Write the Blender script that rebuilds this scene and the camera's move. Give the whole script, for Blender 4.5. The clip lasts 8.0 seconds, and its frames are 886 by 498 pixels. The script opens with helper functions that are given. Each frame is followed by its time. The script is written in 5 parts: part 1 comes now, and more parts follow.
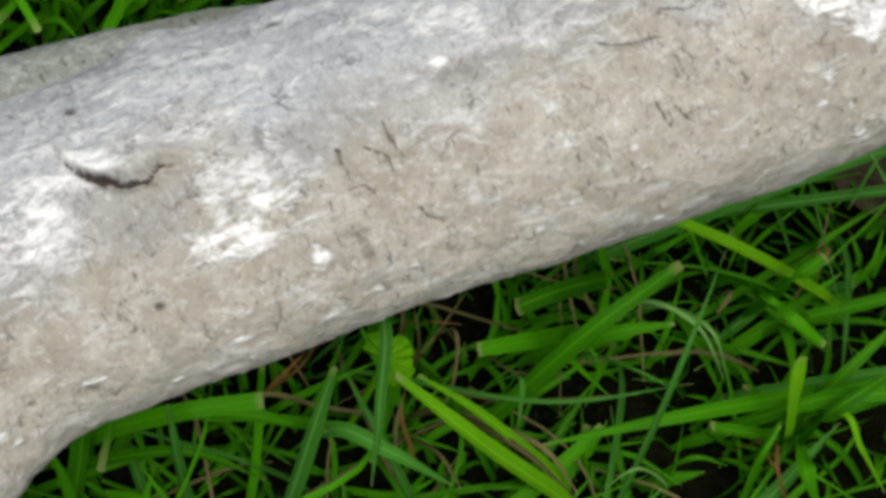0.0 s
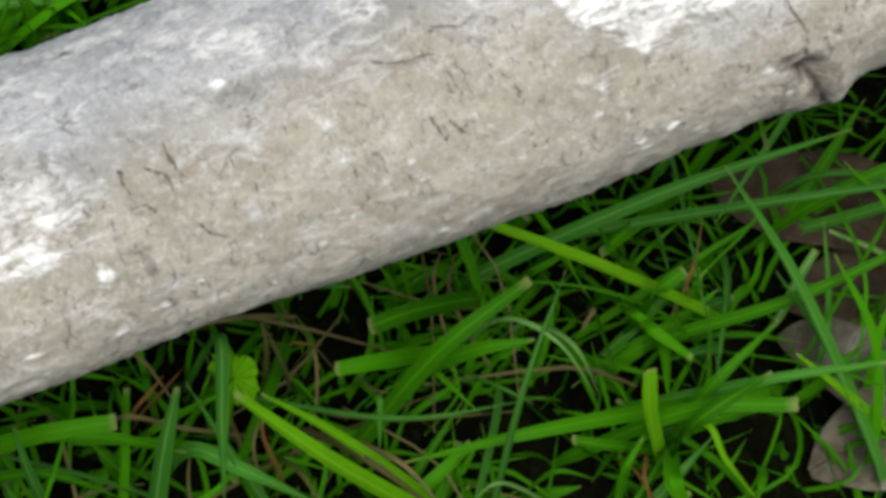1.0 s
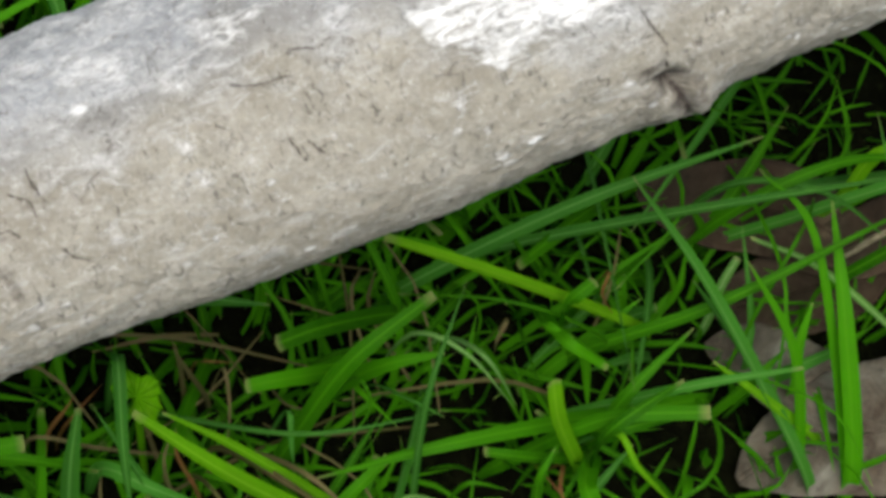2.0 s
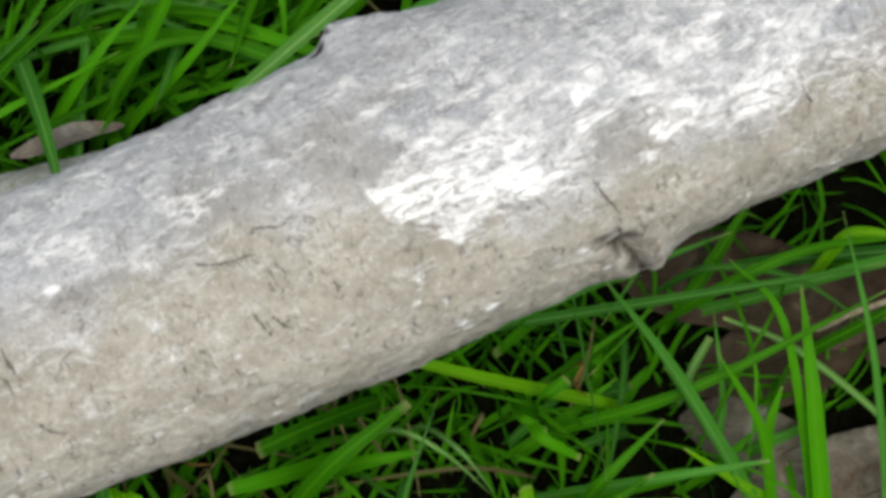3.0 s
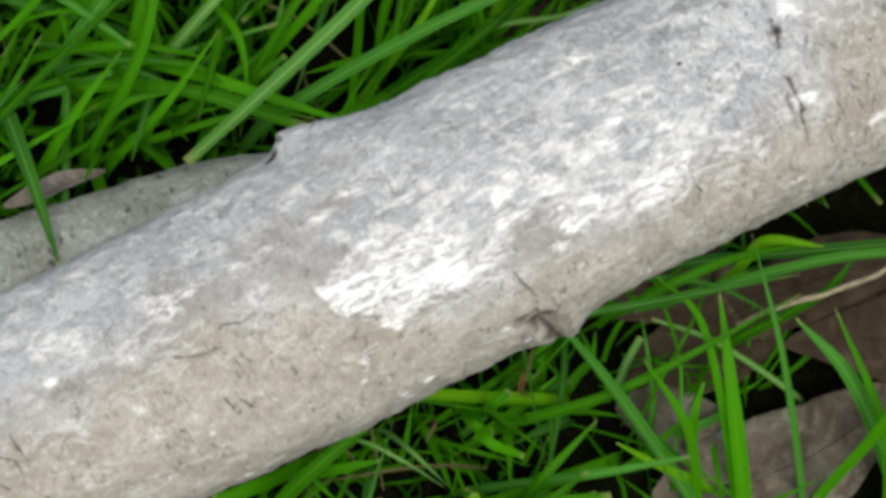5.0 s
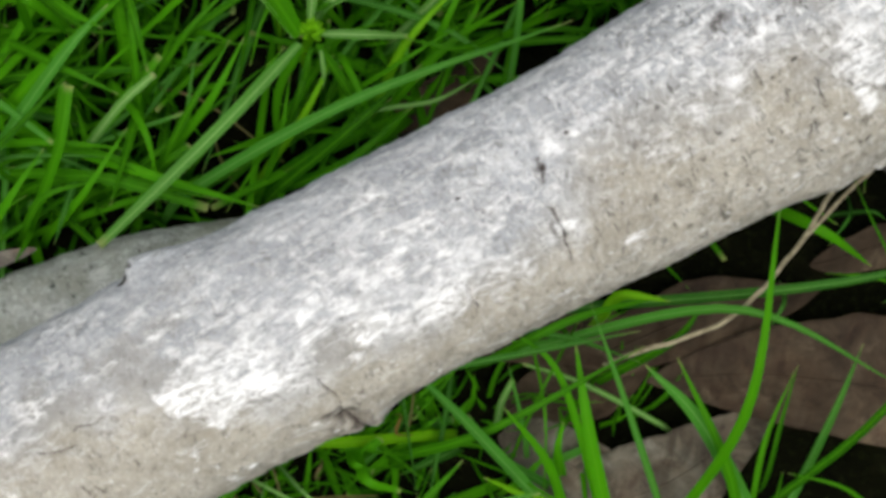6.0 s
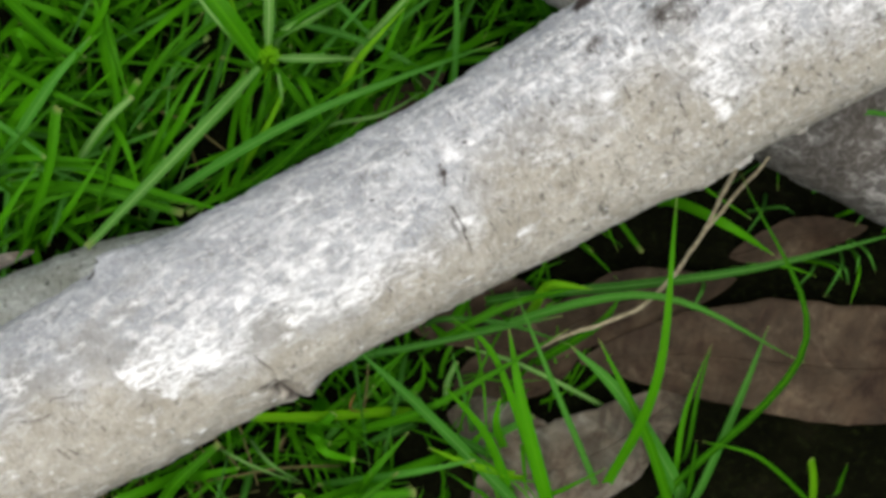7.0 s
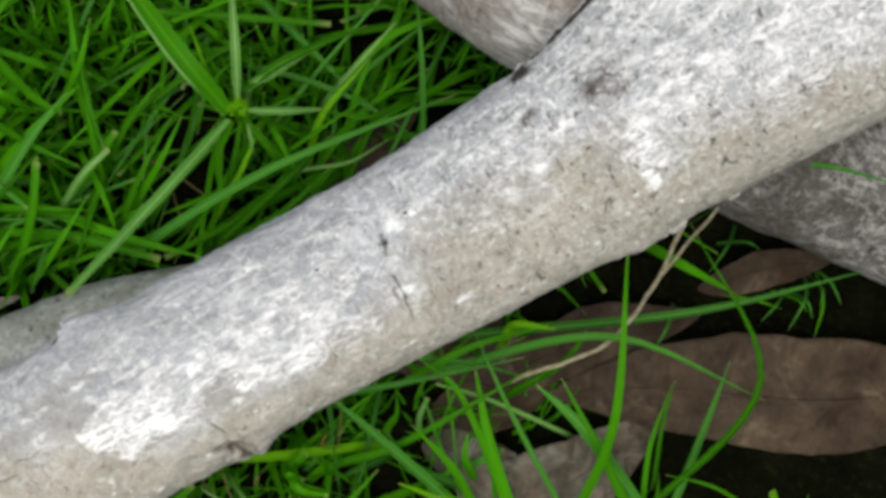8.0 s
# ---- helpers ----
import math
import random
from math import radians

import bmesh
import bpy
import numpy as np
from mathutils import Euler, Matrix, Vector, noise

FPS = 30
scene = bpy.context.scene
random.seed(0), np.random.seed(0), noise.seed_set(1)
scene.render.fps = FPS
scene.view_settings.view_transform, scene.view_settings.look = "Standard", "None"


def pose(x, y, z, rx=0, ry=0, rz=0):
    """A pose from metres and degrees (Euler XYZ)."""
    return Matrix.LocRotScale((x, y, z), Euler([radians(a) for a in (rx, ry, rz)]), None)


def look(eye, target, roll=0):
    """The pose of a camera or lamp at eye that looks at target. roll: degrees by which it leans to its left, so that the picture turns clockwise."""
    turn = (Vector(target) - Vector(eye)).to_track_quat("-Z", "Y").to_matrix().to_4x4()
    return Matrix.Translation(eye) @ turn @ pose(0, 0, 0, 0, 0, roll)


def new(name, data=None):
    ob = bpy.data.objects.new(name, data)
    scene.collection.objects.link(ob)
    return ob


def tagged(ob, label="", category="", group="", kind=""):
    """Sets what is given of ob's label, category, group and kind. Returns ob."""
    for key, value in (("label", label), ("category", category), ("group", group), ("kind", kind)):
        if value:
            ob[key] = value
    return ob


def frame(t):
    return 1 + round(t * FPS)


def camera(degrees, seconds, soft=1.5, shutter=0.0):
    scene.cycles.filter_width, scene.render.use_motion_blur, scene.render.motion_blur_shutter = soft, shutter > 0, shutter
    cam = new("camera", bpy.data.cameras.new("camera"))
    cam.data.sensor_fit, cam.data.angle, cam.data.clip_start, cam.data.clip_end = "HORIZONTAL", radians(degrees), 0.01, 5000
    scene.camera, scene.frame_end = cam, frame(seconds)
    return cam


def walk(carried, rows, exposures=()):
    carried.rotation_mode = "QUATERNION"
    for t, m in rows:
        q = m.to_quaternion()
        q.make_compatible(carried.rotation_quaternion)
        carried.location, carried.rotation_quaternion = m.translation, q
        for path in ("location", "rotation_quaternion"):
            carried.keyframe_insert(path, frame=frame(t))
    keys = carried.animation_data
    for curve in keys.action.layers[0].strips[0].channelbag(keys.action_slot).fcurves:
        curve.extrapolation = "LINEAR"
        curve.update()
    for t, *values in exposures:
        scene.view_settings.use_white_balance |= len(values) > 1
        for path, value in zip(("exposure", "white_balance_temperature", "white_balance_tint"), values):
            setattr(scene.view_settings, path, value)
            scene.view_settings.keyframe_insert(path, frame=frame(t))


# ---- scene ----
cam = camera(30, 8.0, soft=3.9)

# The way of the camera: seconds and pose.
PATH = [
    (0, pose(-0.1231, -0.1333, 0.3014, 17.10, -16.14, 1.95)),
    (0.25, pose(-0.1109, -0.1318, 0.3088, 16.83, -14.51, 2.47)),
    (0.5, pose(-0.1058, -0.1329, 0.3105, 17.50, -14.83, 1.80)),
    (0.8, pose(-0.0947, -0.1348, 0.3141, 18.21, -14.06, 1.35)),
    (1, pose(-0.0894, -0.1378, 0.3155, 18.74, -13.76, 1.14)),
    (1.2, pose(-0.0843, -0.1419, 0.3169, 19.43, -13.48, 0.73)),
    (2.3, pose(-0.0639, -0.1303, 0.3299, 18.90, -11.86, 0.35)),
    (2.5, pose(-0.0629, -0.1231, 0.3355, 18.23, -11.72, 0.31)),
    (2.8, pose(-0.0625, -0.1139, 0.3414, 17.24, -11.40, 0.18)),
    (3, pose(-0.0633, -0.1065, 0.3440, 16.40, -11.41, 0.01)),
    (3.3, pose(-0.0641, -0.1000, 0.3425, 15.66, -11.76, -0.28)),
    (3.5, pose(-0.0655, -0.0946, 0.3427, 14.45, -11.67, -0.59)),
    (3.8, pose(-0.0681, -0.0877, 0.3441, 13.31, -11.89, -1.05)),
    (4, pose(-0.0700, -0.0853, 0.3455, 12.79, -12.17, -1.60)),
    (4.2, pose(-0.0701, -0.0836, 0.3521, 12.53, -11.82, -1.54)),
    (5.3, pose(-0.0542, -0.0780, 0.3975, 11.21, -11.00, -1.95)),
    (5.5, pose(-0.0408, -0.0688, 0.4045, 10.56, -9.77, -1.90)),
    (5.7, pose(-0.0311, -0.0636, 0.4341, 9.65, -8.49, -1.90)),
    (6, pose(-0.0154, -0.0532, 0.4580, 8.47, -7.21, -2.10)),
    (6.2, pose(-0.0053, -0.0471, 0.4581, 7.96, -6.64, -2.37)),
    (6.5, pose(0.0028, -0.0489, 0.4581, 8.26, -5.81, -2.47)),
    (6.6, pose(0.0055, -0.0568, 0.4937, 8.52, -5.03, -2.35)),
    (6.8, pose(0.0039, -0.0614, 0.5027, 8.65, -5.44, -2.62)),
    (7, pose(0.0107, -0.0657, 0.5162, 8.78, -4.97, -2.65)),
    (7.2, pose(0.0234, -0.0672, 0.5268, 8.88, -3.58, -2.65)),
    (7.5, pose(0.0299, -0.0554, 0.5280, 7.86, -3.47, -2.77)),
    (7.8, pose(0.0408, -0.0449, 0.5350, 7.21, -2.52, -2.78)),
    (8, pose(0.0410, -0.0403, 0.5374, 6.90, -2.54, -2.93)),
]
walk(cam, PATH)

# ---- world, sun, exposure ----
world = bpy.data.worlds.new("sky")
scene.world = world
world.use_nodes = True
sky_node = world.node_tree.nodes.new("ShaderNodeTexSky")
sky_node.sky_type = "NISHITA"
sky_node.sun_disc = False
sky_node.sun_elevation = radians(74)
sky_node.sun_rotation = radians(211)
sky_node.air_density, sky_node.dust_density = 1.0, 7.0
back = world.node_tree.nodes["Background"]
back.inputs["Strength"].default_value = 0.11
world.node_tree.links.new(sky_node.outputs[0], back.inputs["Color"])
sun = new("sun", bpy.data.lights.new("sun", "SUN"))
sun.data.energy, sun.data.angle, sun.data.color = 2.2, radians(45), (0.98, 0.986, 0.895)
sun.matrix_world = look((-0.30, -0.50, 2.0), (0, 0, 0))
scene.view_settings.exposure = 0.17


# ---- materials ----
def material(name, rough=0.8):
    m = bpy.data.materials.new(name)
    m.use_nodes = True
    n, l = m.node_tree.nodes, m.node_tree.links
    b = n["Principled BSDF"]
    b.inputs["Roughness"].default_value = rough
    b.inputs["Specular IOR Level"].default_value = 0.15
    return m, n, l, b


def node(n, kind, **values):
    k = n.new(kind)
    for key, v in values.items():
        k.inputs[key.replace("_", " ")].default_value = v
    return k


def ramp(n, l, source, stops):
    r = n.new("ShaderNodeValToRGB")
    e = r.color_ramp.elements
    e[0].position, e[0].color = stops[0][0], (*stops[0][1], 1)
    e[1].position, e[1].color = stops[-1][0], (*stops[-1][1], 1)
    for at, c in stops[1:-1]:
        e.new(at).color = (*c, 1)
    l.new(source, r.inputs[0])
    return r.outputs[0]


def mix(n, l, factor, a, b, how="MIX"):
    k = n.new("ShaderNodeMix")
    k.data_type, k.blend_type = "RGBA", how
    for spot, v in ((0, factor), (6, a), (7, b)):
        if isinstance(v, (int, float)):
            k.inputs[spot].default_value = v
        elif isinstance(v, tuple):
            k.inputs[spot].default_value = (*v, 1)
        else:
            l.new(v, k.inputs[spot])
    return k.outputs[2]


def attribute(n, name):
    a = n.new("ShaderNodeAttribute")
    a.attribute_name = name
    return a


def noise_tex(n, l, coord, scale, detail=4.0, rough=0.6, distort=0.0):
    k = node(n, "ShaderNodeTexNoise", Scale=scale, Detail=detail, Roughness=rough, Distortion=distort)
    l.new(coord, k.inputs["Vector"])
    return k.outputs["Fac"]


def bump(n, l, b, height, strength, distance):
    k = node(n, "ShaderNodeBump", Strength=strength, Distance=distance)
    l.new(height, k.inputs["Height"])
    l.new(k.outputs[0], b.inputs["Normal"])
    return k


def black_white(a, b):
    return [(a, (0, 0, 0)), (b, (1, 1, 1))]


def scaled(n, l, coord, by):
    k = n.new("ShaderNodeVectorMath")
    k.operation = "MULTIPLY"
    l.new(coord, k.inputs[0])
    k.inputs[1].default_value = by
    return k.outputs[0]


def frayed(n, l, mask, texture, reach, edge=0.07):
    """A soft mask cut off along a ragged edge that follows the texture."""
    k = node(n, "ShaderNodeMath")
    k.operation = "MULTIPLY_ADD"
    l.new(texture, k.inputs[0])
    k.inputs[1].default_value = reach
    l.new(mask, k.inputs[2])
    less = node(n, "ShaderNodeMath")
    less.operation = "SUBTRACT"
    l.new(k.outputs[0], less.inputs[0])
    less.inputs[1].default_value = reach / 2
    return ramp(n, l, less.outputs[0], black_white(0.5 - edge, 0.5 + edge))


def bark_material(name, warm=(0.313, 0.300, 0.257), grey=(0.325, 0.343, 0.364), white=(0.705, 0.72, 0.722)):
    m, n, l, b = material(name, 0.85)
    uvw = attribute(n, "bark").outputs["Vector"]
    film, patch, stain_and_shade, drab = (attribute(n, k).outputs["Fac"] for k in ("film", "patch", "stain_and_shade", "drab"))

    def times(p, q):
        return mix(n, l, 1.0, p, q, "MULTIPLY")

    def tone(c, k):
        return tuple(v * k for v in c)

    lengthwise = scaled(n, l, uvw, (0.55, 1.0, 1.0))
    crosswise = scaled(n, l, uvw, (1.7, 0.62, 0.62))
    blotch = noise_tex(n, l, uvw, 75, 6, 0.62)
    cloudy = noise_tex(n, l, uvw, 150, 7, 0.68, 0.4)
    mottle = noise_tex(n, l, lengthwise, 330, 6, 0.70, 0.6)
    fine = noise_tex(n, l, uvw, 520, 6, 0.72, 1.0)
    grain = noise_tex(n, l, uvw, 1700, 3, 0.6)
    # the bark is smooth on the thin end and grows rougher towards the fork
    parts_of = n.new("ShaderNodeSeparateXYZ")
    l.new(uvw, parts_of.inputs[0])
    rough = ramp(n, l, parts_of.outputs[0], [(0.0, (0.60, 0.60, 0.60)), (0.045, (0.75, 0.75, 0.75)), (0.12, (1, 1, 1))])
    coarse = ramp(n, l, parts_of.outputs[0], [(0.005, (0.10, 0.10, 0.10)), (0.100, (1, 1, 1))])
    base = mix(n, l, ramp(n, l, blotch, black_white(0.32, 0.68)), tuple(c * k for c, k in zip(warm, (0.83, 0.81, 0.78))), tone(warm, 1.14))
    base = mix(n, l, times(ramp(n, l, cloudy, black_white(0.50, 0.66)), (0.35, 0.35, 0.35)), base, tone(warm, 1.42))
    # the grey film, in two tones
    cover = frayed(n, l, film, mix(n, l, 0.5, cloudy, mottle), 1.2, 0.42)
    base = mix(n, l, cover, base, mix(n, l, ramp(n, l, blotch, black_white(0.36, 0.64)), tone(grey, 0.90), tone(grey, 1.16)))
    # smooth drab hollows with no scurf on them
    dull_place = frayed(n, l, drab, mix(n, l, 0.5, cloudy, fine), 1.2, 0.30)
    base = mix(n, l, times(dull_place, (0.75, 0.75, 0.75)), base, (0.258, 0.256, 0.244))
    clear = mix(n, l, dull_place, (1.0, 1.0, 1.0), (0.18, 0.18, 0.18))
    # whitish scurf: broad clouds, and streaks along the stem
    cloud = ramp(n, l, noise_tex(n, l, uvw, 120, 8, 0.74, 0.5), black_white(0.51, 0.66))
    base = mix(n, l, times(times(cloud, mix(n, l, cover, (0.14, 0.14, 0.14), (0.55, 0.55, 0.57))), clear), base, tone(white, 0.90))
    streak = ramp(n, l, mottle, black_white(0.50, 0.63))
    base = mix(n, l, times(times(streak, mix(n, l, cover, (0.20, 0.20, 0.20), (0.50, 0.50, 0.52))), clear), base, white)
    # fine flecks and pores
    dull = ramp(n, l, fine, [(0.34, (0.62, 0.62, 0.62)), (0.44, (0, 0, 0))])
    base = mix(n, l, times(dull, rough), base, tone(warm, 0.55))
    base = mix(n, l, times(ramp(n, l, grain, [(0.3, (0.35, 0.35, 0.35)), (0.5, (0, 0, 0))]), rough), base, tone(warm, 0.42))
    # freckles: small dark and pale spots all over the bare bark
    freckle = noise_tex(n, l, scaled(n, l, uvw, (1.2, 0.85, 0.85)), 900, 5, 0.72, 0.8)
    base = mix(n, l, ramp(n, l, freckle, [(0.35, (0.50, 0.50, 0.50)), (0.45, (0, 0, 0))]), base, tone(warm, 0.52))
    base = mix(n, l, ramp(n, l, freckle, [(0.56, (0, 0, 0)), (0.66, (0.42, 0.42, 0.42))]), base, tone(white, 0.85))
    # short dark ticks across the stem, in loose clusters
    tick = ramp(n, l, noise_tex(n, l, crosswise, 500, 3, 0.62, 1.4), [(0.33, (1, 1, 1)), (0.41, (0, 0, 0))])
    flock = ramp(n, l, noise_tex(n, l, uvw, 95, 3, 0.6), black_white(0.30, 0.55))
    tick = times(times(tick, flock), mix(n, l, cover, (0.70, 0.70, 0.70), (0.38, 0.38, 0.38)))
    base = mix(n, l, tick, base, tone(warm, 0.24))
    scurf = ramp(n, l, noise_tex(n, l, uvw, 820, 3, 0.6, 0.5), black_white(0.63, 0.70))
    base = mix(n, l, times(times(times(scurf, mix(n, l, cover, (0.20, 0.20, 0.20), (0.70, 0.70, 0.70))), rough), clear), base, tone(white, 1.08))
    # rougher bark near the fork: pitted across the stem and scaly
    pitted = ramp(n, l, noise_tex(n, l, scaled(n, l, uvw, (1.5, 0.7, 0.7)), 430, 4, 0.7, 0.8), [(0.34, (1, 1, 1)), (0.41, (0, 0, 0))])
    base = mix(n, l, times(pitted, coarse), base, tone(warm, 0.24))
    scaly = ramp(n, l, noise_tex(n, l, scaled(n, l, uvw, (1.3, 0.8, 0.8)), 420, 5, 0.75, 0.5), black_white(0.53, 0.62))
    scaly = times(times(scaly, coarse), mix(n, l, cover, (0.22, 0.22, 0.22), (0.75, 0.75, 0.75)))
    base = mix(n, l, scaly, base, tone(white, 1.1))
    # bare white patches with a ragged rim, worn through in ripples along the stem
    bare = frayed(n, l, patch, noise_tex(n, l, scaled(n, l, uvw, (0.55, 1.0, 1.0)), 330, 8, 0.80, 0.7), 3.0, 0.26)
    worn = ramp(n, l, fine, [(0.36, (0.35, 0.35, 0.35)), (0.52, (0.96, 0.96, 0.96))])
    ripple = ramp(n, l, noise_tex(n, l, scaled(n, l, uvw, (0.38, 1.0, 1.0)), 430, 4, 0.6, 1.6), [(0.39, (0.15, 0.15, 0.15)), (0.49, (1, 1, 1))])
    base = mix(n, l, times(times(bare, worn), ripple), base, tone(white, 1.06))
    # short hairline cracks, where the bark has dried out
    shift = n.new("ShaderNodeVectorMath")
    shift.operation = "MULTIPLY_ADD"
    wn = node(n, "ShaderNodeTexNoise", Scale=240, Detail=3)
    l.new(uvw, wn.inputs["Vector"])
    l.new(wn.outputs["Color"], shift.inputs[0])
    shift.inputs[1].default_value = (0.006, 0.006, 0.006)
    l.new(uvw, shift.inputs[2])
    vor = node(n, "ShaderNodeTexVoronoi", Scale=220)
    vor.feature = "DISTANCE_TO_EDGE"
    l.new(shift.outputs[0], vor.inputs["Vector"])
    line = ramp(n, l, vor.outputs["Distance"], [(0.0, (1, 1, 1)), (0.055, (0, 0, 0))])
    where = ramp(n, l, noise_tex(n, l, uvw, 240, 4), black_white(0.56, 0.66))
    crack = times(line, where)
    base = mix(n, l, times(crack, (0.5, 0.5, 0.5)), base, (0.10, 0.08, 0.072))
    # rot and cracks, along with painted shade under the flake and in gaps
    rot_and_shade = frayed(n, l, stain_and_shade, noise_tex(n, l, uvw, 520, 5, 0.7), 0.9, 0.22)
    base = mix(n, l, rot_and_shade, base, (0.045, 0.036, 0.032))
    l.new(base, b.inputs["Base Color"])
    high = mix(n, l, 0.35, mix(n, l, 0.5, fine, mottle), grain)
    high = mix(n, l, crack, high, (0.0, 0.0, 0.0))
    high = mix(n, l, times(tick, (0.6, 0.6, 0.6)), high, (0.0, 0.0, 0.0))
    high = mix(n, l, times(pitted, coarse), high, (0.0, 0.0, 0.0))
    high = mix(n, l, times(times(bare, ripple), (0.45, 0.45, 0.45)), high, (1.0, 1.0, 1.0))
    bump(n, l, b, high, 0.65, 0.0014)
    return m


def twig_material():
    m, n, l, b = material("dry_twig", 0.85)
    pos = n.new("ShaderNodeTexCoord").outputs["Object"]
    c = noise_tex(n, l, pos, 500, 4, 0.7)
    l.new(ramp(n, l, c, [(0.3, (0.13, 0.108, 0.066)), (0.7, (0.35, 0.315, 0.215))]), b.inputs["Base Color"])
    bump(n, l, b, c, 0.6, 0.0008)
    return m


def blade_material(name, low, high, rib):
    m, n, l, b = material(name, 0.5)
    u, v = attribute(n, "across").outputs["Fac"], attribute(n, "along").outputs["Fac"]
    geo = n.new("ShaderNodeNewGeometry")
    info = n.new("ShaderNodeObjectInfo")
    add = n.new("ShaderNodeMath")
    add.operation = "ADD"
    l.new(geo.outputs["Random Per Island"], add.inputs[0])
    l.new(info.outputs["Random"], add.inputs[1])
    fr = n.new("ShaderNodeMath")
    fr.operation = "FRACT"
    l.new(add.outputs[0], fr.inputs[0])
    colour = mix(n, l, fr.outputs[0], low, high)
    pos = n.new("ShaderNodeTexCoord").outputs["Object"]
    streak = ramp(n, l, noise_tex(n, l, pos, 300, 3), black_white(0.3, 0.7))
    colour = mix(n, l, streak, colour, mix(n, l, 0.3, colour, (0.05, 0.17, 0.006)))
    wave = n.new("ShaderNodeMath")
    wave.operation = "SINE"
    mul = node(n, "ShaderNodeMath")
    mul.operation = "MULTIPLY"
    mul.inputs[1].default_value = 44.0
    l.new(u, mul.inputs[0])
    l.new(mul.outputs[0], wave.inputs[0])
    veins = ramp(n, l, wave.outputs[0], black_white(-0.6, 1.0))
    colour = mix(n, l, mix(n, l, 1.0, veins, (0.30, 0.30, 0.30), "MULTIPLY"), colour, rib)
    mid = ramp(n, l, u, [(0.40, (0, 0, 0)), (0.47, (1, 1, 1)), (0.53, (1, 1, 1)), (0.60, (0, 0, 0))])
    colour = mix(n, l, mix(n, l, 1.0, mid, (0.6, 0.6, 0.6), "MULTIPLY"), colour, rib)
    end = ramp(n, l, v, [(0.955, (0, 0, 0)), (1.0, (1, 1, 1))])
    colour = mix(n, l, mix(n, l, 1.0, end, (0.6, 0.6, 0.6), "MULTIPLY"), colour, (0.30, 0.28, 0.12))
    l.new(colour, b.inputs["Base Color"])
    b.inputs["Specular IOR Level"].default_value = 0.06
    out = n["Material Output"]
    trans = n.new("ShaderNodeBsdfTranslucent")
    l.new(mix(n, l, 1.0, colour, (0.9, 1.35, 0.3), "MULTIPLY"), trans.inputs[0])
    both = n.new("ShaderNodeMixShader")
    both.inputs[0].default_value = 0.35
    l.new(b.outputs[0], both.inputs[1])
    l.new(trans.outputs[0], both.inputs[2])
    l.new(both.outputs[0], out.inputs["Surface"])
    bump(n, l, b, veins, 0.3, 0.0003)
    return m


def soil_material():
    m, n, l, b = material("soil", 1.0)
    b.inputs["Specular IOR Level"].default_value = 0.03
    pos = n.new("ShaderNodeTexCoord").outputs["Object"]
    a = noise_tex(n, l, pos, 55, 6, 0.65)
    c = noise_tex(n, l, pos, 420, 5, 0.7)
    # near-black: the deep shade between the blades is put into the soil's colour
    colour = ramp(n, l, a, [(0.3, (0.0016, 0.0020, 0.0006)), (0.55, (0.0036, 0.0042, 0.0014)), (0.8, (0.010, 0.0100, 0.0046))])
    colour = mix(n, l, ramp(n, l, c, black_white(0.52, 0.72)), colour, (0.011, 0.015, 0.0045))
    # farther off the turf closes over the soil
    reach = n.new("ShaderNodeVectorMath")
    reach.operation = "LENGTH"
    l.new(pos, reach.inputs[0])
    ragged = node(n, "ShaderNodeMath")
    ragged.operation = "MULTIPLY_ADD"
    l.new(noise_tex(n, l, pos, 18, 5, 0.7), ragged.inputs[0])
    ragged.inputs[1].default_value = 0.25
    l.new(reach.outputs["Value"], ragged.inputs[2])
    lawn = ramp(n, l, noise_tex(n, l, pos, 6, 8, 0.75), [(0.3, (0.014, 0.050, 0.004)), (0.7, (0.045, 0.13, 0.010))])
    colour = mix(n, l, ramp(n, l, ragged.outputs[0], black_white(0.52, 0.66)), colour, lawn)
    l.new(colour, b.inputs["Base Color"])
    bump(n, l, b, mix(n, l, 0.5, a, c), 0.9, 0.006)
    return m


BARK = bark_material("weathered_bark")
FRESH = blade_material("fresh_blade", (0.0085, 0.074, 0.0006), (0.054, 0.268, 0.0010), (0.082, 0.29, 0.006))
BLUISH = blade_material("bluish_blade", (0.014, 0.098, 0.007), (0.050, 0.235, 0.020), (0.15, 0.35, 0.080))
STRAW = blade_material("straw_blade", (0.050, 0.034, 0.012), (0.17, 0.125, 0.060), (0.22, 0.17, 0.095))
LIME = blade_material("lime_blade", (0.09, 0.30, 0.001), (0.14, 0.40, 0.003), (0.21, 0.46, 0.02))
SAGE = blade_material("sage_blade", (0.036, 0.158, 0.014), (0.082, 0.265, 0.035), (0.30, 0.50, 0.18))
PALE = blade_material("pale_blade", (0.057, 0.20, 0.018), (0.11, 0.29, 0.042), (0.40, 0.58, 0.28))
RUST = blade_material("rust_stalk", (0.14, 0.05, 0.02), (0.20, 0.08, 0.03), (0.22, 0.10, 0.05))
SOIL = soil_material()
DRY_TWIG = twig_material()


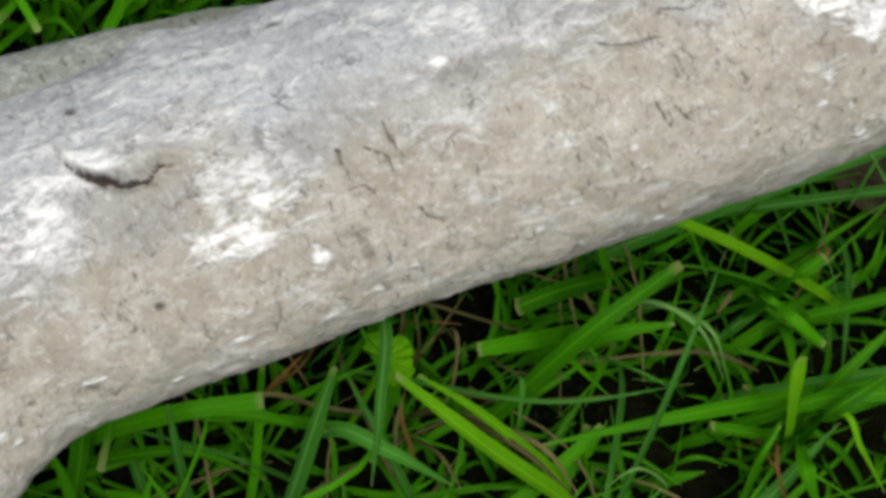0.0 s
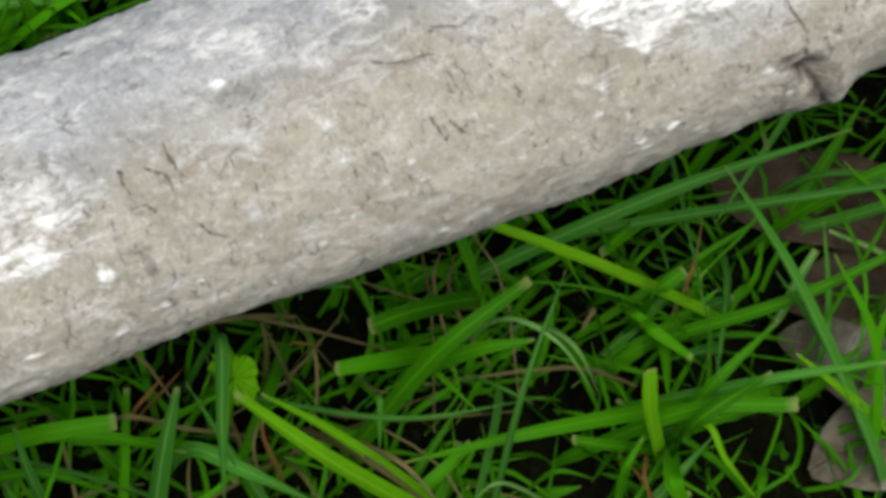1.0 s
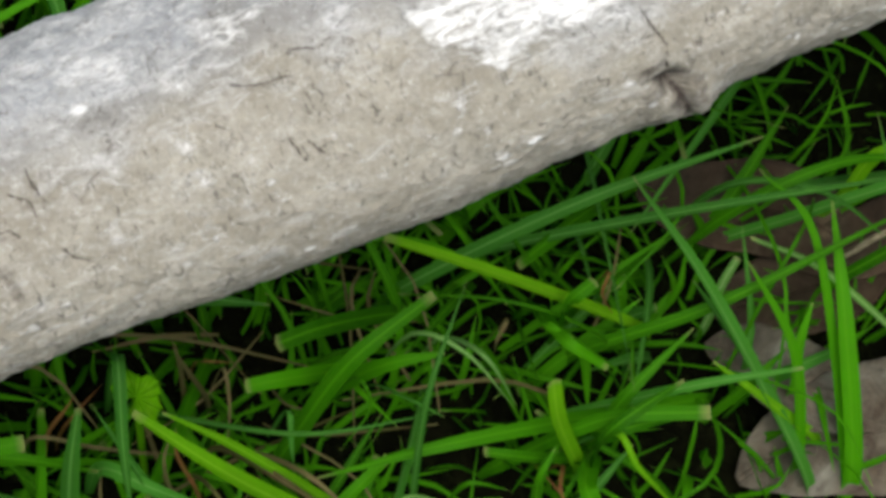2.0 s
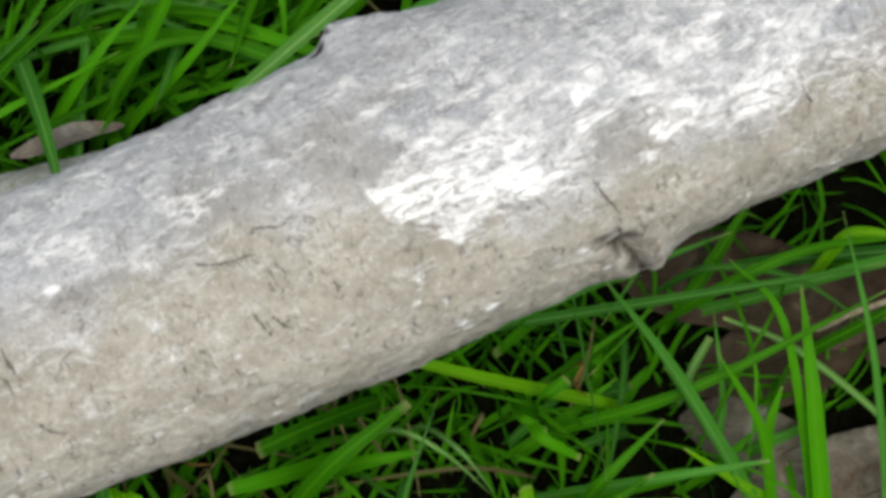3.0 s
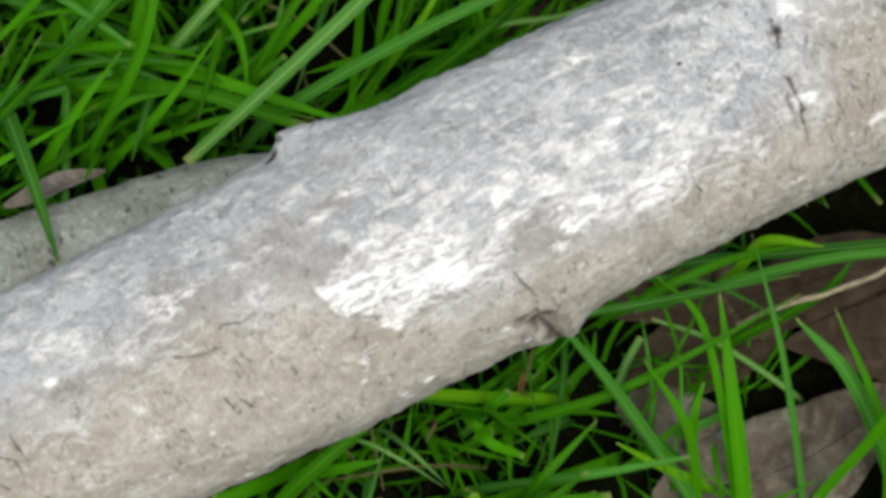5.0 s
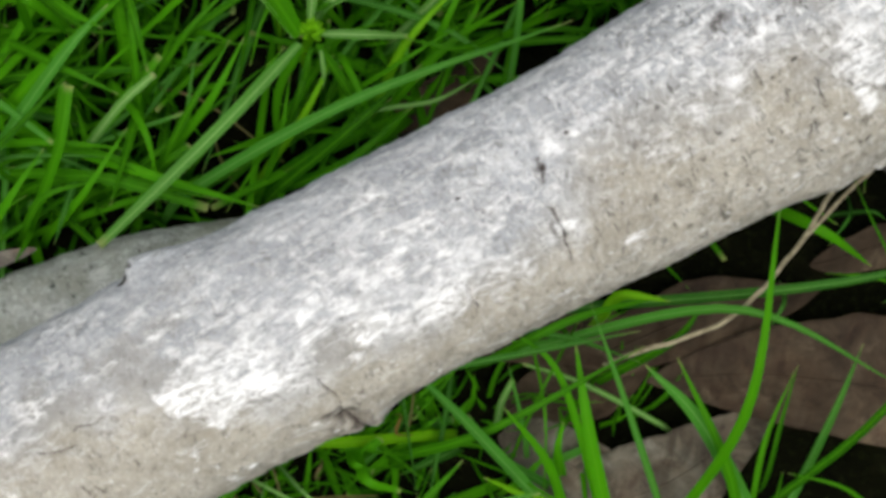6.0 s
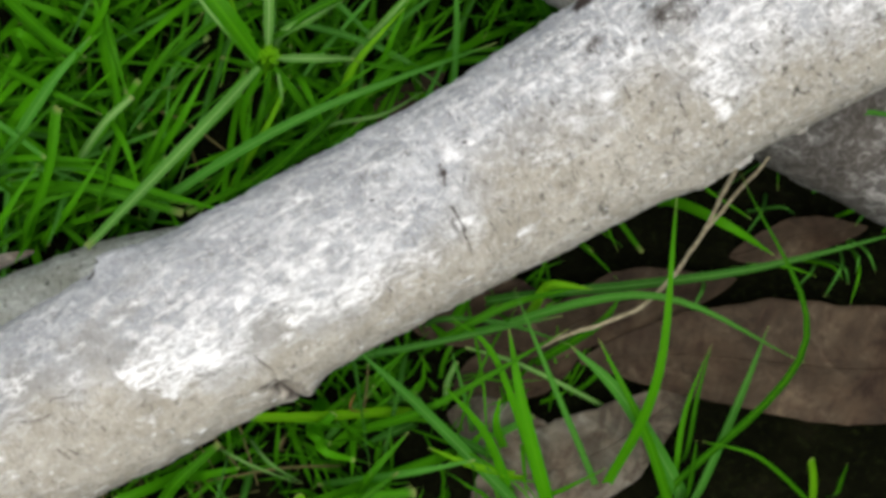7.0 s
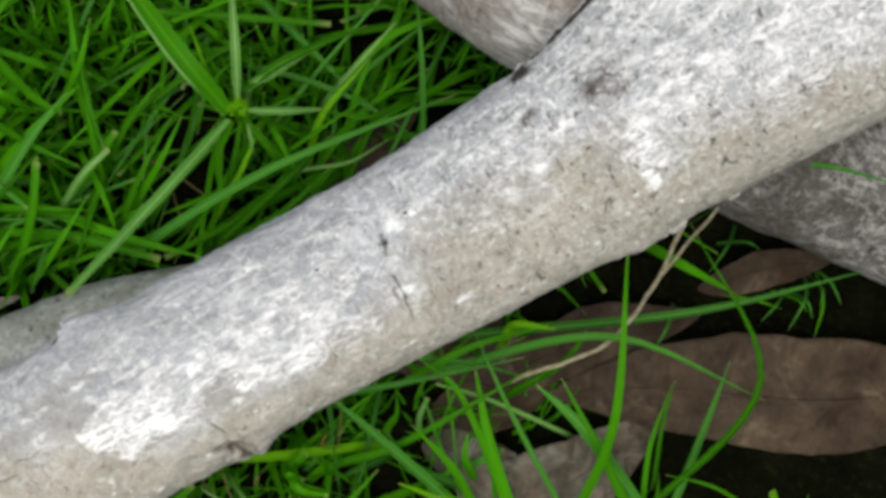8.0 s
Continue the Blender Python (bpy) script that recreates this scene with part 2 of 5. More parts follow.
def leaf_material(name, low, high, spots, dust=0.5):
    m, n, l, b = material(name, 0.8)
    b.inputs["Specular IOR Level"].default_value = 0.25
    pos = n.new("ShaderNodeTexCoord").outputs["Object"]
    a = noise_tex(n, l, pos, 70, 5, 0.65)
    c = noise_tex(n, l, pos, 300, 6, 0.75, 0.6)
    colour = mix(n, l, ramp(n, l, a, black_white(0.32, 0.68)), low, high)
    bloom = ramp(n, l, noise_tex(n, l, pos, 75, 8, 0.72, 0.8), black_white(0.46, 0.66))
    colour = mix(n, l, mix(n, l, 1.0, bloom, (0.7, 0.7, 0.7), "MULTIPLY"), colour, tuple(k * 2.1 for k in high))
    blot = ramp(n, l, noise_tex(n, l, pos, 60, 7, 0.7, 1.2), black_white(0.50, 0.64))
    colour = mix(n, l, mix(n, l, 1.0, blot, (0.75, 0.75, 0.75), "MULTIPLY"), colour, (low[0] * 0.9, low[1] * 0.6, low[2] * 0.5))
    colour = mix(n, l, ramp(n, l, c, [(0.58, (0, 0, 0)), (0.72, (0.7, 0.7, 0.7))]), colour, spots)
    # dusty grey weathering in ragged blotches
    grime = ramp(n, l, noise_tex(n, l, pos, 110, 8, 0.70, 0.9), black_white(0.46, 0.70))
    colour = mix(n, l, mix(n, l, 1.0, grime, (dust, dust, dust), "MULTIPLY"), colour, tuple(k * 1.75 for k in high))
    pits = ramp(n, l, noise_tex(n, l, pos, 420, 5, 0.7, 0.7), [(0.32, (0.6, 0.6, 0.6)), (0.42, (0, 0, 0))])
    colour = mix(n, l, pits, colour, tuple(k * 0.45 for k in low))
    # broad bleached and tea-brown fields
    field = noise_tex(n, l, pos, 34, 6, 0.62, 1.4)
    colour = mix(n, l, 1.0, colour, ramp(n, l, field, [(0.36, (0.62, 0.50, 0.42)), (0.47, (0.95, 0.88, 0.80)), (0.56, (1.05, 1.04, 1.0)), (0.64, (1.9, 1.98, 2.0))]), "MULTIPLY")
    u = attribute(n, "across").outputs["Fac"]
    v = attribute(n, "along").outputs["Fac"]
    vein = n.new("ShaderNodeMath")
    vein.operation = "MULTIPLY_ADD"
    bent = n.new("ShaderNodeMath")
    bent.operation = "ABSOLUTE"
    l.new(u, bent.inputs[0])
    l.new(bent.outputs[0], vein.inputs[0])
    vein.inputs[1].default_value = -18.0
    s = n.new("ShaderNodeMath")
    s.operation = "MULTIPLY_ADD"
    l.new(v, s.inputs[0])
    s.inputs[1].default_value = 150.0
    l.new(vein.outputs[0], s.inputs[2])
    w = n.new("ShaderNodeMath")
    w.operation = "SINE"
    l.new(s.outputs[0], w.inputs[0])
    ribs = ramp(n, l, w.outputs[0], black_white(0.7, 1.0))
    colour = mix(n, l, mix(n, l, 1.0, ribs, (0.18, 0.18, 0.18), "MULTIPLY"), colour, high)
    l.new(colour, b.inputs["Base Color"])
    bump(n, l, b, mix(n, l, 0.4, a, c), 0.7, 0.0024)
    return m


BROWN_LEAF = leaf_material("brown_leaf", (0.0190, 0.0120, 0.0066), (0.0400, 0.0295, 0.0185), (0.012, 0.008, 0.005), 0.4)
GREY_LEAF = leaf_material("grey_leaf", (0.040, 0.035, 0.026), (0.088, 0.084, 0.070), (0.020, 0.015, 0.011), 0.9)
PALE_LEAF = leaf_material("pale_leaf", (0.10, 0.095, 0.085), (0.17, 0.165, 0.150), (0.06, 0.05, 0.04))
# darker bark colours hold the branch's shade on the limb below the fork
SHADED_BARK = bark_material("shaded_bark", (0.066, 0.060, 0.052), (0.085, 0.082, 0.076), (0.40, 0.39, 0.37))
LIMB_BARK = bark_material("limb_bark", (0.20, 0.172, 0.145), (0.24, 0.235, 0.23), (0.55, 0.55, 0.55))
OLD_BARK = bark_material("old_bark", (0.25, 0.268, 0.23), (0.31, 0.335, 0.31), (0.50, 0.52, 0.49))


# ---- shapes ----
def value_noise(p, scale, seed=0):
    """Smooth noise from 0 to 1 at an array of places."""
    q = np.asarray(p, float) * scale + seed * 17.3
    i = np.floor(q).astype(np.int64)
    f = q - i
    f = f * f * (3 - 2 * f)
    out = 0
    for a in (0, 1):
        for b in (0, 1):
            for c in (0, 1):
                h = (i[..., 0] + a) * 374761393 + (i[..., 1] + b) * 668265263 + (i[..., 2] + c) * 2147483647 + seed * 974711
                h = (h ^ (h >> 13)) * 1274126177
                h = ((h ^ (h >> 16)) & 0xFFFFFF) / 0xFFFFFF
                w = np.where(a, f[..., 0], 1 - f[..., 0]) * np.where(b, f[..., 1], 1 - f[..., 1]) * np.where(c, f[..., 2], 1 - f[..., 2])
                out = out + w * h
    return out


def fractal(p, scale, seed=0, octaves=4):
    total, weight = 0, 0
    for k in range(octaves):
        total = total + value_noise(p, scale * 2**k, seed + k) * 0.5**k
        weight += 0.5**k
    return total / weight


def mesh_of(name, verts, faces, mat, smooth=True, **layers):
    me = bpy.data.meshes.new(name)
    verts, faces = np.asarray(verts, np.float32), np.asarray(faces, np.int32)
    k = faces.shape[1]
    me.vertices.add(len(verts))
    me.vertices.foreach_set("co", verts.ravel())
    me.loops.add(faces.size)
    me.loops.foreach_set("vertex_index", faces.ravel())
    me.polygons.add(len(faces))
    me.polygons.foreach_set("loop_start", np.arange(0, faces.size, k, dtype=np.int32))
    me.polygons.foreach_set("loop_total", np.full(len(faces), k, np.int32))
    me.polygons.foreach_set("use_smooth", np.full(len(faces), smooth))
    me.update(calc_edges=True)
    for key, values in layers.items():
        values = np.asarray(values, np.float32)
        flat = values.ndim == 1
        at = me.attributes.new(key, "FLOAT" if flat else "FLOAT_VECTOR", "POINT")
        at.data.foreach_set("value" if flat else "vector", values.ravel())
    me.materials.append(mat)
    return me


def grid_faces(rows, cols, closed):
    r, c = np.meshgrid(np.arange(rows - 1), np.arange(cols if closed else cols - 1), indexing="ij")
    d = (c + 1) % cols
    return np.stack([r * cols + c, r * cols + d, (r + 1) * cols + d, (r + 1) * cols + c], -1).reshape(-1, 4)


def part(name, me, parent, label=""):
    ob = new(name, me)
    ob.parent = parent
    return tagged(ob, label)


def thing(name, at, label, category, group="", kind=""):
    ob = new(name)
    ob.location = at
    bpy.context.view_layer.update()
    return tagged(ob, label, category, group, kind)


# ---- the fallen branch ----
# Stations along x, with the middle's y and z and the half width of the stem there.
STATIONS = np.array([-0.160, -0.120, -0.085, -0.050, -0.015, 0.020, 0.055, 0.090, 0.125, 0.170])
MIDDLE_Y = np.array([-0.0922, -0.0723, -0.0566, -0.0409, -0.0248, -0.0080, 0.0087, 0.0258, 0.0445, 0.0663])
MIDDLE_Z = np.array([0.0738, 0.0863, 0.0969, 0.1063, 0.1155, 0.1212, 0.1253, 0.1331, 0.1411, 0.1495])
HALF_WIDTH = np.array([0.0229, 0.0225, 0.0227, 0.0238, 0.0242, 0.0239, 0.0244, 0.0261, 0.0283, 0.0313])
OVAL = 0.61  # the stem is flatter than it is wide


def spline(values, x):
    """A natural cubic through the values at the stations, straight on beyond them."""
    h, count = np.diff(STATIONS), len(STATIONS)
    a, b = np.eye(count), np.zeros(count)
    for i in range(1, count - 1):
        a[i, i - 1 : i + 2] = h[i - 1], 2 * (h[i - 1] + h[i]), h[i]
        b[i] = 6 * ((values[i + 1] - values[i]) / h[i] - (values[i] - values[i - 1]) / h[i - 1])
    bend = np.linalg.solve(a, b)
    k = np.clip(x, STATIONS[0], STATIONS[-1])
    i = np.clip(np.searchsorted(STATIONS, k) - 1, 0, count - 2)
    u, v = (STATIONS[i + 1] - k) / h[i], (k - STATIONS[i]) / h[i]
    inner = u * values[i] + v * values[i + 1] + ((u**3 - u) * bend[i] + (v**3 - v) * bend[i + 1]) * h[i] ** 2 / 6
    first = (values[1] - values[0]) / h[0] - h[0] * bend[1] / 6
    last = (values[-1] - values[-2]) / h[-1] + h[-1] * bend[-2] / 6
    return inner + np.where(x < 0, first, last) * (x - k)


def axis(x):
    """The middle of the branch over x."""
    x = np.asarray(x, float)
    return np.stack([x, spline(MIDDLE_Y, x), spline(MIDDLE_Z, x)], -1)


def girth(x):
    return spline(HALF_WIDTH, np.clip(x, -0.16, 0.17))


def course(x):
    """The strip of ground that the branch lies over: its y and the height of its middle."""
    k = min(max(x, -0.12), 0.10)
    y = 2.763 * k**3 + 0.2672 * k**2 + 0.434 * k - 0.0163 + (x - k) * (0.489 if x < 0 else 0.52)
    return y, -0.3016 * k**2 + 0.1942 * k + 0.1033 + (x - k) * (0.262 if x < 0 else 0.134)


def round_frame(c):
    t = np.gradient(c, axis=0)
    t /= np.linalg.norm(t, axis=1, keepdims=True)
    s = np.cross(t, (0, 0, 1.0))
    s /= np.linalg.norm(s, axis=1, keepdims=True)
    return t, np.cross(s, t), s


# Pale lichen and bare wood on the bark: place along x, angle round the stem, half length, half height, strength.
PALE_LEFT = [
    (-0.1075, -0.29, 0.0040, 0.0024, 0.85), (-0.1027, -0.30, 0.0040, 0.0022, 0.50), (-0.0930, 0.17, 0.0050, 0.0043, 0.70), (-0.0950, 0.37, 0.0057, 0.0036, 0.75),
    (-0.1165, -0.11, 0.0036, 0.0065, 0.70), (-0.1062, -0.47, 0.0079, 0.0029, 0.50), (-0.0940, -0.27, 0.0065, 0.0036, 0.40), (-0.0682, -0.16, 0.0010, 0.0012, 0.90),
    (-0.0582, 0.27, 0.0008, 0.0011, 0.80), (-0.0877, 0.68, 0.0010, 0.0017, 0.90), (-0.0990, 1.08, 0.0014, 0.0004, 0.90), (-0.1160, 0.94, 0.0014, 0.0004, 0.90),
    (-0.0194, 1.17, 0.0009, 0.0007, 0.90), (-0.0264, 0.68, 0.0006, 0.0012, 0.70), (-0.0377, 0.95, 0.0009, 0.0009, 0.60), (-0.0492, 1.36, 0.0007, 0.0007, 0.80),
    (-0.0549, -0.11, 0.0044, 0.0029, 0.35), (-0.0629, -0.35, 0.0044, 0.0029, 0.45),
]
PALE_MID = [
    (0.0031, 0.14, 0.0089, 0.0037, 0.70), (0.0116, 0.40, 0.0031, 0.0021, 1.00), (0.0216, 0.45, 0.0083, 0.0040, 0.85), (-0.0014, -0.08, 0.0137, 0.0057, 0.55),
    (0.0179, 0.01, 0.0214, 0.0066, 0.50), (-0.0169, -0.46, 0.0016, 0.0014, 0.90), (-0.0227, -0.41, 0.0022, 0.0014, 0.80), (-0.0484, -0.31, 0.0021, 0.0029, 0.75),
    (-0.0417, -0.34, 0.0096, 0.0010, 0.60), (-0.0672, -0.44, 0.0027, 0.0027, 0.65), (-0.0567, -0.10, 0.0016, 0.0021, 0.60),
]
PALE_SPOTS = [
    (-0.0229, 1.30, 0.0010, 0.0007, 0.90), (0.0056, 0.55, 0.0011, 0.0009, 0.80), (0.0309, 1.33, 0.0012, 0.0005, 0.80), (0.0199, -0.64, 0.0038, 0.0031, 0.50),
    (0.0544, -0.33, 0.0027, 0.0038, 0.85), (0.0494, 0.36, 0.0019, 0.0010, 1.00), (0.0609, 0.75, 0.0031, 0.0009, 0.80), (0.0444, 0.98, 0.0020, 0.0009, 0.80),
    (0.0239, 0.47, 0.0049, 0.0036, 0.80), (0.0099, 0.42, 0.0038, 0.0020, 0.90), (0.0351, 0.49, 0.0078, 0.0045, 0.50), (0.0224, -0.01, 0.0123, 0.0067, 0.45),
    (0.1097, 0.08, 0.0028, 0.0050, 0.70), (0.1082, 0.31, 0.0030, 0.0060, 0.95), (0.1069, 0.55, 0.0018, 0.0040, 1.00),
]
PALE_RIGHT = [
    (0.0719, 0.14, 0.0025, 0.0034, 0.60), (0.0794, 0.02, 0.0020, 0.0034, 0.50), (0.0884, -0.06, 0.0030, 0.0030, 0.55), (0.0914, -0.20, 0.0057, 0.0046, 0.40),
    (0.0739, -0.56, 0.0056, 0.0034, 0.40), (0.1272, -0.02, 0.0165, 0.0083, 0.60), (0.1460, 0.25, 0.0165, 0.0083, 0.60), (0.0949, -0.28, 0.0041, 0.0030, 0.50),
    (0.1327, -0.40, 0.0275, 0.0055, 0.50), (0.1355, -0.75, 0.0300, 0.0090, 0.55), (0.1535, 0.02, 0.0200, 0.0080, 0.60),
]
# Smooth drab hollows, in the same terms.
DRAB = [
    (-0.0300, -0.30, 0.0056, 0.0052, 0.95), (-0.0265, -0.10, 0.0034, 0.0040, 0.85), (-0.0427, -0.23, 0.0064, 0.0026, 0.90), (-0.0215, -0.46, 0.0050, 0.0026, 0.75), (-0.0169, -0.75, 0.0044, 0.0030, 0.60),
    (-0.0789, -0.12, 0.0060, 0.0034, 0.70), (-0.0650, -0.06, 0.0052, 0.0022, 0.85), (-0.0860, -0.02, 0.0040, 0.0036, 0.75), (-0.1040, 0.10, 0.0056, 0.0044, 0.85), (0.0030, 0.42, 0.0048, 0.0044, 0.80),
    (0.0700, -0.10, 0.0075, 0.0046, 0.70), (0.0560, 0.20, 0.0040, 0.0050, 0.55), (0.1010, 0.18, 0.0060, 0.0060, 0.55), (0.1080, -0.36, 0.0050, 0.0050, 1.00),
]
# Rot, cracks and knots, and shade painted in the knob's fold and fork's gap, in the same terms.
DARK = [
    (-0.0258, -1.24, 0.0011, 0.0010, 1.00), (0.1075, -0.42, 0.0030, 0.0022, 0.55), (0.1105, -0.28, 0.0026, 0.0020, 0.50), (-0.0030, 0.98, 0.0026, 0.0010, 0.55), (-0.0005, 1.12, 0.0022, 0.0016, 0.75),
    (-0.0014, 1.22, 0.0060, 0.0026, 0.50), (0.0009, 1.39, 0.0024, 0.0030, 0.58), (-0.0672, -0.07, 0.0044, 0.0014, 0.35),
    (-0.0707, -0.12, 0.0016, 0.0021, 0.30), (-0.0247, -1.43, 0.0016, 0.0010, 1.00), (-0.1082, -0.71, 0.0012, 0.0010, 0.60), (-0.0839, -0.87, 0.0016, 0.0010, 0.50), (0.0504, -0.17, 0.0009, 0.0020, 0.68),
    (0.0469, 0.38, 0.0007, 0.0045, 0.45), (0.0919, -0.54, 0.0026, 0.0018, 0.56), (0.1054, -0.40, 0.0030, 0.0034, 0.62), (0.1109, -0.26, 0.0036, 0.0022, 0.52),
    (0.0909, 0.59, 0.0057, 0.0030, 0.25), (0.0947, -1.13, 0.0026, 0.0030, 1.00), (0.0577, -0.33, 0.0006, 0.0004, 0.90), (0.0341, -0.25, 0.0006, 0.0004, 0.90), (0.0744, -0.15, 0.0011, 0.0006, 0.60),
    (-0.0829, 0.72, 0.0012, 0.0032, 0.45),
]
CRACKS = [
    (-0.1062, 0.62, 0.0006, 0.0006, 0.60), (-0.0389, 1.08, 0.0015, 0.0004, 0.50), (-0.0564, 0.50, 0.0007, 0.0004, 0.40), (-0.0927, 0.94, 0.0006, 0.0003, 0.40), (-0.1207, 0.87, 0.0007, 0.0003, 0.50), (-0.0034, 1.60, 0.0020, 0.0009, 0.70),
]
# Fine open cracks: width, depth, then places (x, angle) along each.
GROOVES = [
    (0.00028, 0.0005, [(-0.0019, 0.57), (-0.0014, 0.68), (-0.0004, 0.84), (-0.0011, 1.01)]),
    (0.0012, 0.0012, [(-0.0026, 1.10), (-0.0011, 1.14), (0.0001, 1.30), (0.0014, 1.64)]),
    (0.00035, 0.0008, [(0.1089, -0.55), (0.1099, -0.50), (0.1099, -0.43), (0.1109, -0.38)]),
    (0.0004, 0.0004, [(0.1052, -0.38), (0.1059, -0.31), (0.1077, -0.29)]),
    (0.00025, 0.0004, [(0.1367, 0.52), (0.1392, 0.55), (0.1417, 0.55), (0.1457, 0.60), (0.1485, 0.64)]),
    (0.00025, 0.0004, [(0.1152, -1.03), (0.1172, -1.06), (0.1187, -1.01)]),
    (0.0005, 0.0008, [(-0.0247, -1.46), (-0.0242, -1.39), (-0.0232, -1.28)]),
    (0.00025, 0.0004, [(-0.0827, 0.09), (-0.0822, 0.18), (-0.0822, 0.28)]),
    (0.00025, 0.0004, [(-0.0792, 0.16), (-0.0784, 0.19), (-0.0774, 0.23), (-0.0774, 0.32)]),
    (0.00025, 0.0004, [(-0.0827, 0.34), (-0.0809, 0.34), (-0.0799, 0.41)]),
    (0.00025, 0.0004, [(-0.0757, 0.59), (-0.0752, 0.66), (-0.0734, 0.73)]),
    (0.00028, 0.0004, [(-0.0822, 0.10), (-0.0824, 0.18), (-0.0820, 0.25)]),
    (0.00025, 0.0004, [(-0.0464, 0.47), (-0.0462, 0.56), (-0.0456, 0.63)]),
    (0.00022, 0.0003, [(-0.0444, 0.52), (-0.0436, 0.60), (-0.0428, 0.66)]),
    (0.00030, 0.0003, [(-0.0500, 0.07), (-0.0468, 0.11), (-0.0434, 0.13)]),
    (0.00025, 0.0003, [(-0.0420, 0.00), (-0.0395, 0.04), (-0.0372, 0.03)]),
    (0.00030, 0.0005, [(-0.0764, 0.03), (-0.0766, 0.10), (-0.0762, 0.20)]),
    (0.00030, 0.0005, [(0.0509, -0.24), (0.0500, -0.14), (0.0495, -0.04)]),
    (0.00040, 0.0005, [(0.0487, 0.18), (0.0486, 0.38), (0.0478, 0.66)]),
    (0.00030, 0.0004, [(0.0284, 0.44), (0.0281, 0.55), (0.0286, 0.66)]),
    (0.0009, 0.0060, [(0.0925, -1.36), (0.0965, -1.30), (0.1000, -1.37), (0.1040, -1.28), (0.1085, -1.36), (0.1120, -1.27), (0.1180, -1.34), (0.1300, -1.30)]),
]
# Swellings of the stem: x, angle, height, half length towards the thin end and the thick end, half height.
SWELLINGS = [
    (0.0026, 1.52, 0.0027, 0.0056, 0.0038, 0.0080), (-0.0235, -1.38, 0.0030, 0.0016, 0.0090, 0.0055), (0.1085, -0.36, 0.0036, 0.0042, 0.0055, 0.0052),
    (0.0980, 1.60, 0.0015, 0.0060, 0.0070, 0.0060), (-0.0985, -1.40, 0.0022, 0.0030, 0.0060, 0.0070), (-0.1330, 1.50, 0.0060, 0.0100, 0.0080, 0.0090),
    (0.1300, -1.40, 0.0095, 0.0210, 0.0420, 0.0120), (0.0500, 0.10, 0.0009, 0.0012, 0.0070, 0.0140), (-0.0250, 2.05, 0.0014, 0.0280, 0.0220, 0.0120),
]


def splashes(x, arc, r, rough, spots):
    """How strongly each place of the bark is covered by the given spots."""
    total = np.zeros(arc.shape)
    for at, angle, length, height, strength in spots:
        near = np.abs(x - at) < 2.3 * length + 0.002
        d = np.hypot((x[near] - at)[:, None] / length, (arc[near] - angle) * r[near][:, None] / height) * (0.35 + 1.3 * rough[near])
        total[near] = np.maximum(total[near], strength * np.clip(1.3 - 0.75 * d, 0, 1))
    return total


def groove(x, arc, r, wobble, width, places):
    """1 in the bed of a crack that runs through the places, 0 beside it."""
    near = np.inf
    for (xa, aa), (xb, ab) in zip(places, places[1:]):
        dx, dy = xb - xa, (ab - aa) * 0.026
        px, py = x[:, None] - xa + 0.0012 * (wobble - 0.5), (arc - aa) * r[:, None] + 0.0012 * (wobble - 0.5)
        k = np.clip((px * dx + py * dy) / (dx * dx + dy * dy), 0, 1)
        near = np.minimum(near, np.hypot(px - k * dx, py - k * dy))
    return np.exp(-((near / (width * (0.3 + 1.4 * wobble))) ** 2))


